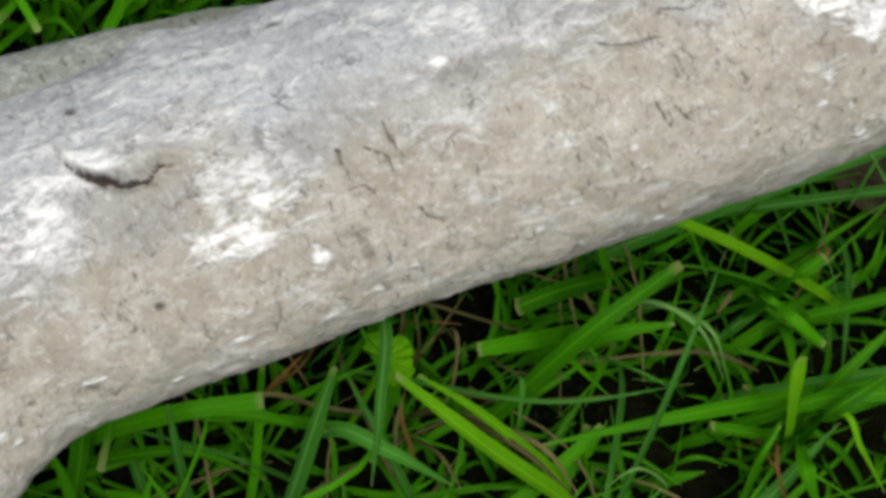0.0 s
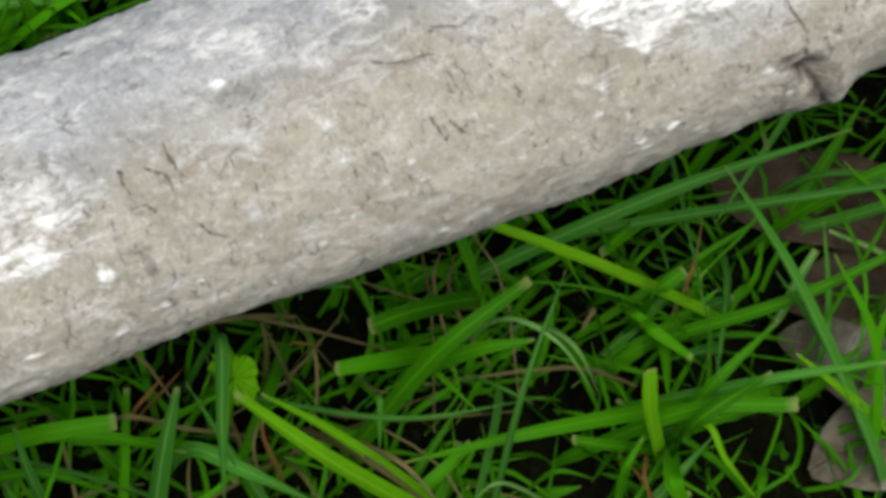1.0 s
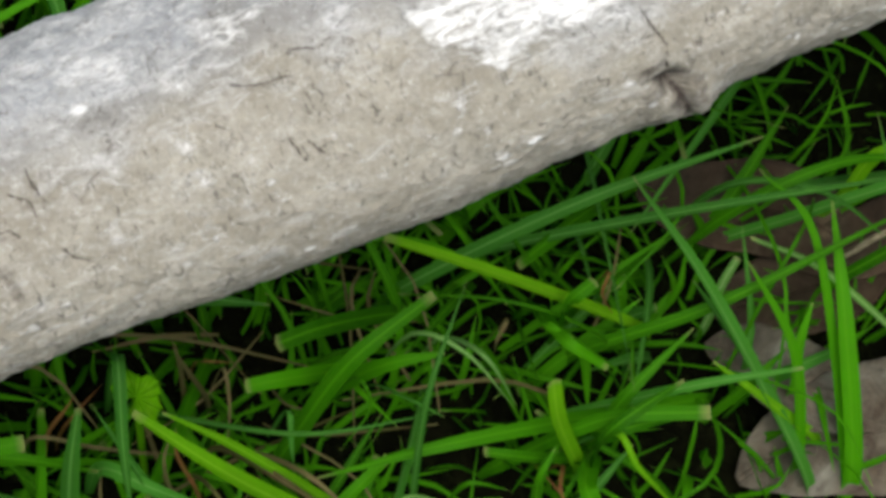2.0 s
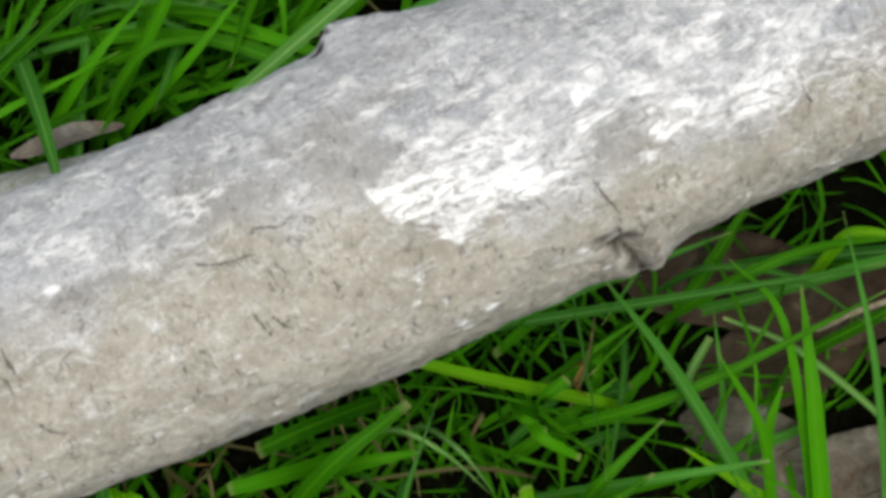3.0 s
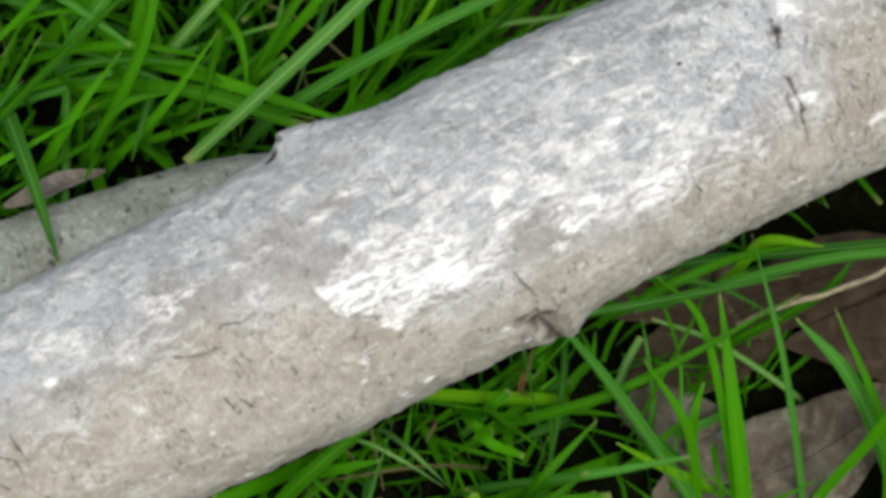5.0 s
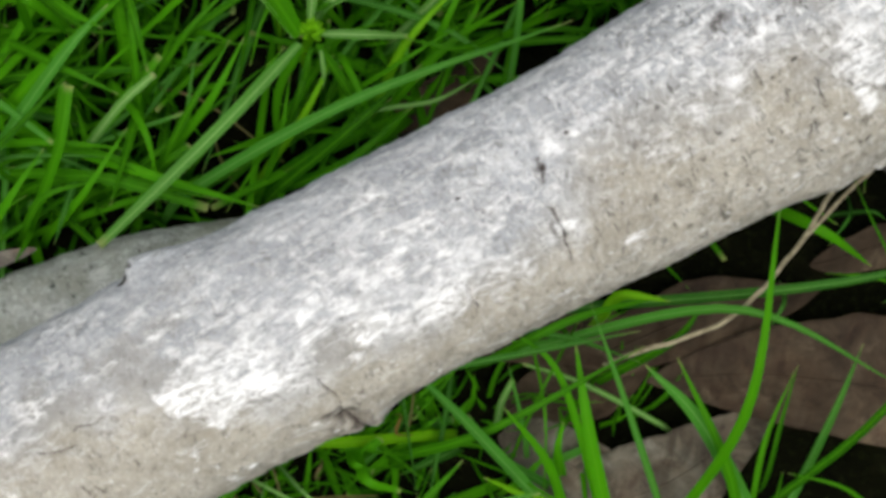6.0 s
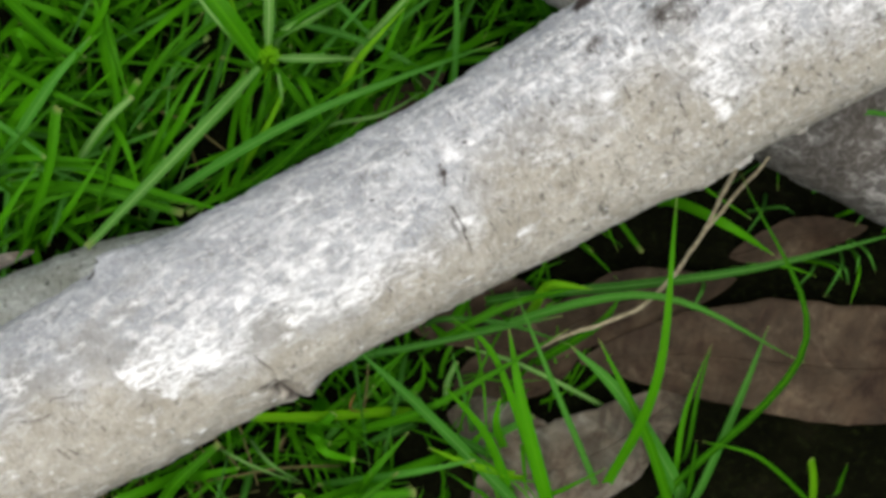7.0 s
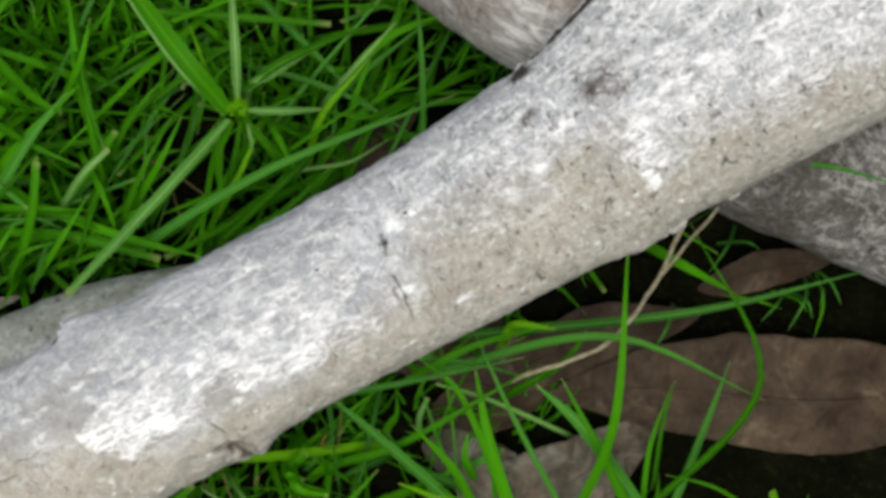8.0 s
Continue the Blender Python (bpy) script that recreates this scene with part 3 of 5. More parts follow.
def stem_mesh(name, x, c, r, mat, cols, marked, seed=0):
    """A stem along the points c with the radii r; marked: with the swellings and marks of the main stem."""
    a = np.linspace(-math.pi, math.pi, cols, endpoint=False)
    t, n, s = round_frame(c)
    oval = OVAL if marked else 1.0
    ring = oval * np.cos(a)[None, :, None] * n[:, None] + np.sin(a)[None, :, None] * s[:, None]
    out = np.cos(a)[None, :, None] * n[:, None] + oval * np.sin(a)[None, :, None] * s[:, None]
    out /= np.linalg.norm(out, axis=-1, keepdims=True)
    flat = c[:, None] + ring * r[:, None, None]
    arc = np.broadcast_to(a, flat.shape[:2])
    rad = r[:, None] * (1 + 0.06 * (fractal(flat, 30, 3 + seed, 3) - 0.5)) + 0.0012 * (fractal(flat, 140, 7 + seed, 3) - 0.5)
    fine = fractal(flat, 420, 21 + seed, 4)
    broad = fractal(flat, 70, 31 + seed, 4)
    uvw = np.stack([np.broadcast_to(x[:, None], arc.shape), r[:, None] * np.cos(a), r[:, None] * np.sin(a)], -1)
    film, patch, stain_and_shade, drab = (np.zeros(arc.shape) for _ in range(4))
    if marked:
        for at, angle, high, thin, thick, wide in SWELLINGS:
            d = x - at
            along = np.exp(-((d / np.where(d < 0, thin, thick)) ** 2))[:, None]
            rad = rad + high * along * np.exp(-(((arc - angle) * r[:, None] / wide) ** 2))
        # a flake of bark that has lifted off the wood along its lower edge
        edge = np.interp(x, [-0.1112, -0.1105, -0.1090, -0.1072, -0.1056, -0.1040, -0.1010, -0.0987], [-0.46, -0.37, -0.25, -0.17, -0.15, -0.13, -0.15, -0.13])
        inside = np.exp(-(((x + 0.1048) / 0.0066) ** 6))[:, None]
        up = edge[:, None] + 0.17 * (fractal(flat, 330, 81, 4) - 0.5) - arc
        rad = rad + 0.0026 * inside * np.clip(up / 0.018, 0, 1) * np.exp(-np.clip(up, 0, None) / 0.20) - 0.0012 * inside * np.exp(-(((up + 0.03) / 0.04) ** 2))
        # the flake's shadow on the wood below it, painted into the bark colour
        stain_and_shade = np.maximum(stain_and_shade, 0.95 * inside * np.exp(-(((up + 0.020) / (0.016 + 0.030 * np.exp(-(((x + 0.1082) / 0.0022) ** 2))[:, None])) ** 2)))
        # the pit in the knot and the groove beside the knob
        rad = rad - 0.0016 * np.exp(-(((x - 0.1085) / 0.0022) ** 2))[:, None] * np.exp(-(((arc + 0.40) * 0.027 / 0.0016) ** 2))
        rad = rad - 0.0016 * np.exp(-(((x + 0.0004) / 0.0020) ** 2))[:, None] * np.exp(-(((arc - 1.16) * 0.025 / 0.0030) ** 2))
        for width, depth, places in GROOVES:
            bed = groove(x, arc, r, fine, width, places)
            rad = rad - depth * bed
            stain_and_shade = np.maximum(stain_and_shade, (1.3 if depth > 0.005 else 0.70) * bed)
            # the deep crack's shade is coloured onto its far wall too
            if depth > 0.005:
                shade = groove(x, arc, r, fine, 0.7 * width, [(at, angle - 0.05) for at, angle in places])
                stain_and_shade = np.maximum(stain_and_shade, 1.2 * shade)
        # the torn rim where the stem has split away from the limb behind it
        torn = np.exp(-(((x - 0.112) / 0.020) ** 4))[:, None] * np.exp(-(((arc + 1.40) / 0.24) ** 2))
        rad = rad + 0.0050 * torn * (fractal(flat, 210, 91, 4) - 0.55)
        stain_and_shade = np.maximum(stain_and_shade, 0.45 * torn * (fractal(flat, 210, 91, 4) < 0.40))
        bound = np.interp(x, [-0.3, -0.114, -0.096, -0.060, -0.046, -0.030, -0.012, 0.018, 0.052, 0.060, 0.079, 0.100, 0.114, 0.2], [0.1, 0.1, -0.1, 0.0, -0.32, -0.1, 0.45, 0.5, 0.3, -0.05, -0.1, -0.05, 0.4, 0.6])
        film = np.clip((bound[:, None] + 0.9 * (broad - 0.5) - arc) / 0.7 + 0.5, 0, 1)
        specks = random.Random(12)
        flecks = [(specks.uniform(-0.13, 0.16), specks.gauss(1.0, 0.25), specks.uniform(0.0003, 0.0009), specks.uniform(0.0003, 0.0006), specks.uniform(0.40, 0.85)) for _ in range(95)]
        for spots in (PALE_LEFT, PALE_MID, PALE_SPOTS, PALE_RIGHT, flecks):
            patch = np.maximum(patch, splashes(x, arc, r, fine, spots))
        # the large bare place: sharp along its lower and thin end, fading upwards
        low = np.interp(x, [-0.0284, -0.0270, -0.0254, -0.0229, -0.0207, -0.0190, -0.0169, -0.0139, -0.0084, -0.0036, 0.0000, 0.0026, 0.0074, 0.0124, 0.0169, 0.0271, 0.0400],
                        [0.07, 0.22, 0.34, 0.46, 0.57, 0.50, 0.55, 0.47, 0.58, 0.58, 0.36, 0.22, 0.41, 0.47, 0.44, 0.62, 0.50])
        top = np.interp(x, [-0.0284, -0.0240, -0.0209, -0.0139, -0.0090, -0.0041, 0.02], [0.07, -0.04, -0.14, -0.26, -0.50, -0.75, -0.8])
        much = np.interp(x, [-0.0292, -0.0276, -0.011, -0.002, 0.018, 0.028, 0.038], [0, 0.86, 0.76, 0.52, 0.58, 0.62, 0])[:, None]
        inset = np.minimum(low[:, None] - arc, arc - top[:, None]) * r[:, None] + 0.0080 * (fractal(flat * (0.6, 1, 1), 260, 61, 4) - 0.5) + 0.0060 * (fractal(flat * (0.45, 1, 1), 800, 63, 3) - 0.5)
        patch = np.maximum(patch, much * np.clip(0.35 + inset / 0.0022, 0, 1) * np.exp(-np.clip((low[:, None] - arc) * r[:, None] - 0.009, 0, None) / 0.013))
        drab = splashes(x, arc, r, fine, DRAB)
        rad = rad + 0.00012 * np.clip(patch * 2 - 0.6, 0, 1)
        stain_and_shade = np.maximum(stain_and_shade, np.maximum(splashes(x, arc, r, fine, DARK), splashes(x, arc, r, fine, CRACKS)))
    else:
        film = np.clip((broad - 0.35) * 3, 0, 1)
        patch = np.clip((broad - 0.45) * 1.5, 0, 0.4)
    rad = rad + 0.0007 * (fine - 0.5) + 0.0004 * (fractal(flat, 1100, 51 + seed, 2) - 0.5)
    verts = flat + out * (rad - r[:, None])[..., None]
    return mesh_of(name, verts.reshape(-1, 3), grid_faces(len(x), cols, True), mat,
                   bark=uvw.reshape(-1, 3), film=film.ravel(), patch=patch.ravel(), stain_and_shade=stain_and_shade.ravel(), drab=drab.ravel())


def limb_mesh(name, points, radii, mat, cols=90, rows=160, seed=5):
    """A crooked limb through a few points, its ends closed."""
    p, k = np.asarray(points, float), np.linspace(0, 1, len(points))
    u = np.linspace(0, 1, rows)
    c = np.stack([np.interp(u, k, p[:, d]) for d in range(3)], 1)
    for _ in range(60):
        c[1:-1] = 0.25 * c[:-2] + 0.5 * c[1:-1] + 0.25 * c[2:]
    r = np.interp(u, k, radii) * np.minimum(1, np.minimum(u, 1 - u) * 60 + 0.02)
    return stem_mesh(name, np.concatenate([[0], np.cumsum(np.linalg.norm(np.diff(c, axis=0), axis=1))]), c, r, mat, cols, False, seed)


branch = thing("fallen_branch", (0, -0.016, 0.0), "weathered pale grey fallen branch with peeling bark and white patches", "branch")
along = np.concatenate([np.linspace(-0.31, -0.15, 80), np.linspace(-0.1496, 0.19, 860), np.linspace(0.191, 0.36, 90)])
inverse = Matrix.Translation((0, 0.016, 0))


def branch_part(name, me, label=""):
    me.transform(inverse)
    return part(name, me, branch, label)


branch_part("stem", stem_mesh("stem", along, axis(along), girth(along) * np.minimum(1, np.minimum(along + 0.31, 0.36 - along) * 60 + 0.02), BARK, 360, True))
branch_part("side_limb", limb_mesh("side_limb", [(0.128, 0.050, 0.104), (0.155, 0.043, 0.080), (0.212, 0.022, 0.050), (0.33, -0.035, 0.018)], (0.022, 0.025, 0.025, 0.022), SHADED_BARK), "grey side limb below the fork, coloured darker for the branch's shade")
branch_part("side_limb", limb_mesh("side_limb", [(0.140, 0.062, 0.116), (0.098, 0.083, 0.106), (0.060, 0.120, 0.080), (-0.005, 0.24, 0.022)], (0.030, 0.028, 0.026, 0.022), LIMB_BARK, seed=9, rows=320, cols=160), "grey-brown side limb behind the fork")
branch_part("stub", limb_mesh("stub", [(-0.133, -0.075, 0.070), (-0.130, -0.094, 0.058), (-0.130, -0.106, 0.03), (-0.132, -0.112, 0.004)], (0.012, 0.010, 0.008, 0.006), BARK, 60, 90), "short pale stub")

# loose scales of bark that curl off the lower edge near the fork
def bark_scale(x, angle, size, seed):
    c = axis(np.array([x - 0.002, x, x + 0.002]))
    t, n, side = (k[1] for k in round_frame(c))
    r = float(girth(x))
    out = OVAL * math.sin(angle) * side + math.cos(angle) * n
    down = math.cos(angle) * side - OVAL * math.sin(angle) * n
    root = c[1] + r * (OVAL * math.cos(angle) * n + math.sin(angle) * side)
    rows, cols = 12, 9
    u, v = np.meshgrid(np.linspace(0, 1, rows), np.linspace(-1, 1, cols), indexing="ij")
    ragged = fractal(np.stack([u * 2, v * 2, 0 * u + seed], -1), 1.6, seed, 3) - 0.5
    p = root + (v * size * (1 - 0.35 * u) + 0.5 * size * ragged * u)[..., None] * t + (u * size * 0.9 * (1 + 0.7 * ragged))[..., None] * down + (0.0004 + 0.55 * size * u**2)[..., None] * out
    flat = p.reshape(-1, 3)
    me = mesh_of("bark_scale", flat, grid_faces(rows, cols, False), BARK, bark=np.stack([np.full(rows * cols, x), flat[:, 1], flat[:, 2]], -1),
                 film=np.full(rows * cols, 0.3), patch=np.full(rows * cols, 0.25), stain_and_shade=np.zeros(rows * cols), drab=np.zeros(rows * cols))
    ob = branch_part("bark_scale", me)
    ob.modifiers.new("thickness", "SOLIDIFY").thickness = 0.0007
    return ob


for at, angle, size, seed in ((0.1062, 1.50, 0.0026, 3), (0.1029, 1.52, 0.0018, 5), (0.1197, 1.50, 0.0015, 8), (0.0990, 1.46, 0.0012, 11)):
    bark_scale(at, angle, size, seed)

# ---- ground ----
def ground_mesh():
    e = np.concatenate([-np.geomspace(40, 0.6, 14), np.linspace(-0.5, 0.5, 120), np.geomspace(0.6, 40, 14)])
    x, y = np.meshgrid(e, e, indexing="ij")
    p = np.stack([x, y, 0 * x], -1)
    p[..., 2] = np.where(np.hypot(x, y) < 0.7, 0.012 * (fractal(p, 25, 11, 4) - 0.6), -0.002)
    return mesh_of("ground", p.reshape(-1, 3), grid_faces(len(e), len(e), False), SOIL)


tagged(new("ground", ground_mesh()), "soil under the grass, coloured near-black for the shade between blades", "ground", kind="structure")


# ---- grey stick, leaves and twig on the ground ----
stick = new("fallen_stick", limb_mesh("fallen_stick", [(-0.34, -0.135, 0.014), (-0.20, -0.070, 0.017), (-0.10, -0.022, 0.018), (-0.04, -0.001, 0.017), (0.015, 0.012, 0.014)], (0.015, 0.017, 0.018, 0.017, 0.013), OLD_BARK, seed=13))
tagged(stick, "smooth grey stick lying in the grass under the branch", "stick")


def tube(points, radius, sides=8):
    c = np.asarray(points, float)
    t, n, s = round_frame(c)
    a = np.linspace(0, 2 * math.pi, sides, endpoint=False)
    r = np.broadcast_to(radius, len(c))[:, None, None]
    v = c[:, None] + r * (np.cos(a)[None, :, None] * n[:, None] + np.sin(a)[None, :, None] * s[:, None])
    return v.reshape(-1, 3), grid_faces(len(c), sides, True)


def curve_through(points, count):
    """A smooth curve through a few points."""
    p = np.asarray(points, float)
    p = np.concatenate([[2 * p[0] - p[1]], p, [2 * p[-1] - p[-2]]])
    u = np.linspace(0, len(p) - 3 - 1e-6, count)
    i = u.astype(int)
    f = (u - i)[:, None]
    a, b, c, d = p[i], p[i + 1], p[i + 2], p[i + 3]
    return 0.5 * (2 * b + (c - a) * f + (2 * a - 5 * b + 4 * c - d) * f**2 + (3 * b - a - 3 * c + d) * f**3)


def dry_leaf(start, end, width, mat, label, tilt=0.0, cup=0.15, seed=0, arch=0.003):
    start, end = np.asarray(start, float), np.asarray(end, float)
    rows, cols = 90, 21
    v, u = np.meshgrid(np.linspace(0, 1, rows), np.linspace(-1, 1, cols), indexing="ij")
    way = end - start
    side = np.cross(way / np.linalg.norm(way), (0, 0, 1.0))
    side /= np.linalg.norm(side)
    lift = np.cross(side, way / np.linalg.norm(way))
    half = width / 2 * np.sin(np.pi * np.clip(v, 0.004, 0.996) ** 0.85) ** 0.75
    wave = fractal(np.stack([v * 5, u * 1.5, 0 * u + seed], -1), 1.0, seed, 3) - 0.5
    nibble = fractal(np.stack([v * 14, np.sign(u) * 3, 0 * u + seed], -1), 1.0, seed + 40, 3) - 0.5
    across = u * half * (1 + 0.30 * wave + 0.16 * nibble * np.abs(u) ** 4) + half * 0.22 * np.sin(v * 5.0 + seed)
    high = cup * half * u**2 + arch * np.sin(np.pi * v) + 0.45 * half * wave * np.abs(u) - 0.0002 * np.exp(-((u * 9) ** 2)) + tilt * across
    p = start + v[..., None] * way + across[..., None] * side + high[..., None] * lift
    p[..., 2] = np.maximum(p[..., 2], 0.002)
    top = thing("dry_leaf", tuple(start), label, "leaf", "dry leaves")
    back_to = Matrix.Translation(-Vector(start))
    lamina = mesh_of("lamina", p.reshape(-1, 3), grid_faces(rows, cols, False), mat, across=u.ravel(), along=v.ravel())
    lamina.transform(back_to)
    ob = part("lamina", lamina, top)
    solid = ob.modifiers.new("thickness", "SOLIDIFY")
    solid.thickness = 0.0004
    mid = p[:, cols // 2]
    vs, fs = tube(mid + lift * 0.0002, np.linspace(0.0006, 0.0002, rows))
    rib = mesh_of("midrib", vs, fs, mat, across=np.zeros(len(vs)), along=np.zeros(len(vs)))
    rib.transform(back_to)
    part("midrib", rib, top)
    return top


dry_leaf((0.240, -0.0300, 0.010), (0.0985, -0.0265, 0.013), 0.037, BROWN_LEAF, "large dull brown dry gum leaf lying on the soil", 0.06, 0.10, 3, 0.006)
dry_leaf((0.064, -0.0690, 0.004), (0.1345, -0.0370, 0.011), 0.029, GREY_LEAF, "weathered grey-tan dry leaf among grass blades", -0.05, 0.12, 5, 0.003)
dry_leaf((0.076, -0.0200, 0.006), (0.150, -0.0020, 0.012), 0.020, BROWN_LEAF, "dark reddish-brown dry leaf under the twig", 0.15, 0.12, 8, 0.004)
dry_leaf((0.058, -0.0400, 0.004), (0.100, -0.0560, 0.008), 0.020, GREY_LEAF, "grey crumpled dry leaf half hidden by grass", 0.1, 0.2, 11, 0.004)
dry_leaf((-0.086, 0.0030, 0.026), (-0.0645, 0.0120, 0.024), 0.0044, PALE_LEAF, "pale curled dry leaf beside the grey stick", 0.3, 0.5, 14, 0.002)
dry_leaf((0.030, 0.045, 0.006), (0.062, 0.068, 0.010), 0.012, BROWN_LEAF, "small brown dry leaf in the grass", 0.1, 0.2, 17, 0.003)
dry_leaf((0.150, 0.006, 0.006), (0.196, 0.014, 0.006), 0.012, BROWN_LEAF, "dull brown dry leaf on shaded soil", 0.1, 0.1, 21, 0.004)
dry_leaf((0.044, -0.0060, 0.004), (0.104, -0.0180, 0.007), 0.024, BROWN_LEAF, "dull brown leaf litter in the shade of the branch", 0.05, 0.15, 27, 0.003)
dry_leaf((0.060, -0.0330, 0.004), (0.112, -0.0120, 0.006), 0.020, BROWN_LEAF, "dark weathered leaf pressed flat under grass blades", 0.1, 0.1, 31, 0.002)

twig = thing("twig", (0.0914, -0.0197, 0), "thin dry pale twig leaning against the branch", "twig")
for path, radius in (([(0.0860, -0.0215, 0.016), (0.0914, -0.0197, 0.030), (0.1118, -0.0138, 0.040), (0.1248, 0.0005, 0.060), (0.1295, 0.0118, 0.075), (0.1330, 0.0230, 0.092)], 0.00058),
                     ([(0.1262, 0.0035, 0.064), (0.1340, 0.0130, 0.075), (0.1430, 0.0240, 0.088)], 0.00044)):
    c = curve_through(path, 70)
    c = c + 0.0016 * np.stack([fractal(c, 110, k, 3) - 0.5 for k in (71, 72, 73)], -1)
    vs, fs = tube(c, radius * (0.85 + 0.5 * fractal(c, 260, 75, 2)))
    vs = vs - (0.0914, -0.0197, 0)
    part("stem", mesh_of("stem", vs, fs, DRY_TWIG), twig)

# ---- grass ----
def blade_strip(points, width, roll=0.0, cut=0.0, segments=9, fold=0.25):
    """A folded leaf blade along a curve through the points, from its base to its tip."""
    v = np.linspace(0, 1, segments + 1)
    c = curve_through(points, segments + 1)
    t = np.gradient(c, axis=0)
    t /= np.linalg.norm(t, axis=1, keepdims=True) + 1e-9
    s = np.cross(t, (0.05, -0.12, 1.0))
    s /= np.linalg.norm(s, axis=1, keepdims=True) + 1e-9
    n = np.cross(s, t)
    cr, sr = math.cos(roll), math.sin(roll)
    s, n = cr * s + sr * n, cr * n - sr * s
    w = width / 2 * np.minimum(1, 0.55 + 2.2 * v) * (1 - (1 - cut) * np.clip((v - 0.5) / 0.5, 0, 1) ** 1.7)
    w = np.maximum(w, width * 0.03)[:, None]
    rows = np.stack([c - s * w + n * w * fold, c - n * w * fold * 0.6, c + s * w + n * w * fold], 1)
    return rows.reshape(-1, 3), grid_faces(segments + 1, 3, False), np.tile([0.0, 0.5, 1.0], segments + 1), np.repeat(v, 3)


def many_blades(name, specs, mat):
    vs, fs, us, ws, base = [], [], [], [], 0
    for spec in specs:
        v, f, u, w = blade_strip(*spec)
        vs.append(v), fs.append(f + base), us.append(u), ws.append(w)
        base += len(v)
    return mesh_of(name, np.concatenate(vs), np.concatenate(fs), mat, across=np.concatenate(us), along=np.concatenate(ws))


def turf(rng, count, spread, width):
    specs = []
    while len(specs) < count:
        x, y = rng.uniform(-0.36, 0.42), rng.uniform(-0.36, 0.42)
        line = course(x)[0]
        below = y < line + 0.012
        if below and x > 0.085 and y > -0.075:
            continue
        if below and rng.random() < min(0.94, max(0.54, (x - 0.01) * 13)):
            continue
        if -0.2 < x < 0.02 and abs(y - (0.015 + 0.40 * x)) < 0.021 and not below:
            continue
        tall = 0.030 if below else 0.040
        h = tall * rng.uniform(0.45, 1.1)
        a = rng.gauss(0.9, 0.75) + (math.pi if rng.random() < 0.45 else 0)
        lean = spread * rng.uniform(0.3, 1.4) * h * (1.0 if below else 1.7)
        if value_noise(np.array([x, y, 0.3]), 38, 2) < (0.36 if below else 0.46):
            continue
        p0 = np.array([x, y, -0.004])
        p2 = p0 + (math.cos(a) * lean, math.sin(a) * lean, h * rng.uniform(0.75, 1.05))
        p1 = (p0 + p2) / 2 + (-0.12 * lean * math.cos(a), -0.12 * lean * math.sin(a), h * rng.uniform(0.08, 0.22))
        # keep clear of the branch that lies over the turf
        if any(abs(p[1] - q[0]) < 0.05 and p[2] > q[1] - 0.034 for p, q in ((p, course(p[0])) for p in (p1, p2))):
            continue
        specs.append(((p0, p1, p2), width * rng.uniform(0.5, 1.3) * (1.0 if below else 0.85), rng.uniform(-0.6, 0.6), 0.6 if rng.random() < 0.3 else 0.0, 6))
    return specs


rng = random.Random(4)
tagged(new("grass", many_blades("grass", turf(rng, 2900, 1.1, 0.0030), FRESH)), "bright green lawn grass with narrow blades", "grass", kind="stuff")
tagged(new("grass", many_blades("grass", turf(rng, 900, 1.3, 0.0027), BLUISH)), "bluish-green narrow grass blades in the lawn", "grass", kind="stuff")


def outer_turf(rng, count):
    """Coarser turf round the near patch, thinning out into the far lawn."""
    specs = []
    while len(specs) < count:
        far, round_about = 0.34 + 1.1 * rng.random() ** 1.6, rng.uniform(0, 2 * math.pi)
        p0 = np.array([0.03 + far * math.cos(round_about), 0.03 + far * math.sin(round_about), -0.004])
        if -0.36 < p0[0] < 0.42 and -0.36 < p0[1] < 0.42:
            continue
        a, h = rng.uniform(0, 2 * math.pi), rng.uniform(0.02, 0.05)
        p2 = p0 + (math.cos(a) * h, math.sin(a) * h, h * 0.9)
        specs.append(((p0, (p0 + p2) / 2 + (0, 0, 0.15 * h), p2), rng.uniform(0.003, 0.006), rng.uniform(-0.6, 0.6), 0.0, 4))
    return specs


tagged(new("lawn", many_blades("lawn", outer_turf(rng, 7000), FRESH)), "green lawn grass spreading out around the branch", "grass", kind="stuff")


def undergrowth(rng, count):
    """Short fine blades low in the turf, in loose clumps."""
    specs = []
    while len(specs) < count:
        x, y = rng.uniform(-0.22, 0.26), rng.uniform(-0.16, 0.24)
        behind = y > course(x)[0] + 0.012
        if not behind and (x > 0.10 or rng.random() < (0.22 if x < 0.03 else 0.40) or value_noise(np.array([x, y, 0.0]), 60, 6) < (0.34 if x < 0.03 else 0.46)):
            continue
        if behind and x < 0.02 and abs(y - (0.015 + 0.40 * x)) < 0.021:
            continue
        if behind and value_noise(np.array([x, y, 0.3]), 38, 2) < (0.43 if x < 0 else 0.34):
            continue
        a, h = rng.uniform(0, 2 * math.pi), rng.uniform(0.016, 0.034) if behind else rng.uniform(0.006, 0.022)
        lean = h * (rng.uniform(0.1, 0.6) if behind else rng.uniform(0.4, 1.8))
        p0 = np.array([x, y, -0.004])
        p2 = p0 + (math.cos(a) * lean, math.sin(a) * lean, h)
        p1 = (p0 + p2) / 2 + (rng.uniform(-0.003, 0.003), rng.uniform(-0.003, 0.003), 0.2 * h)
        specs.append(((p0, p1, p2), rng.uniform(0.0007, 0.0017) * (1.3 if behind else 1.0), rng.uniform(-0.8, 0.8), 0.0, 5))
    return specs


tagged(new("undergrowth", many_blades("undergrowth", undergrowth(rng, 6500), FRESH)), "short fine upright green blades low in the turf", "grass", kind="stuff")


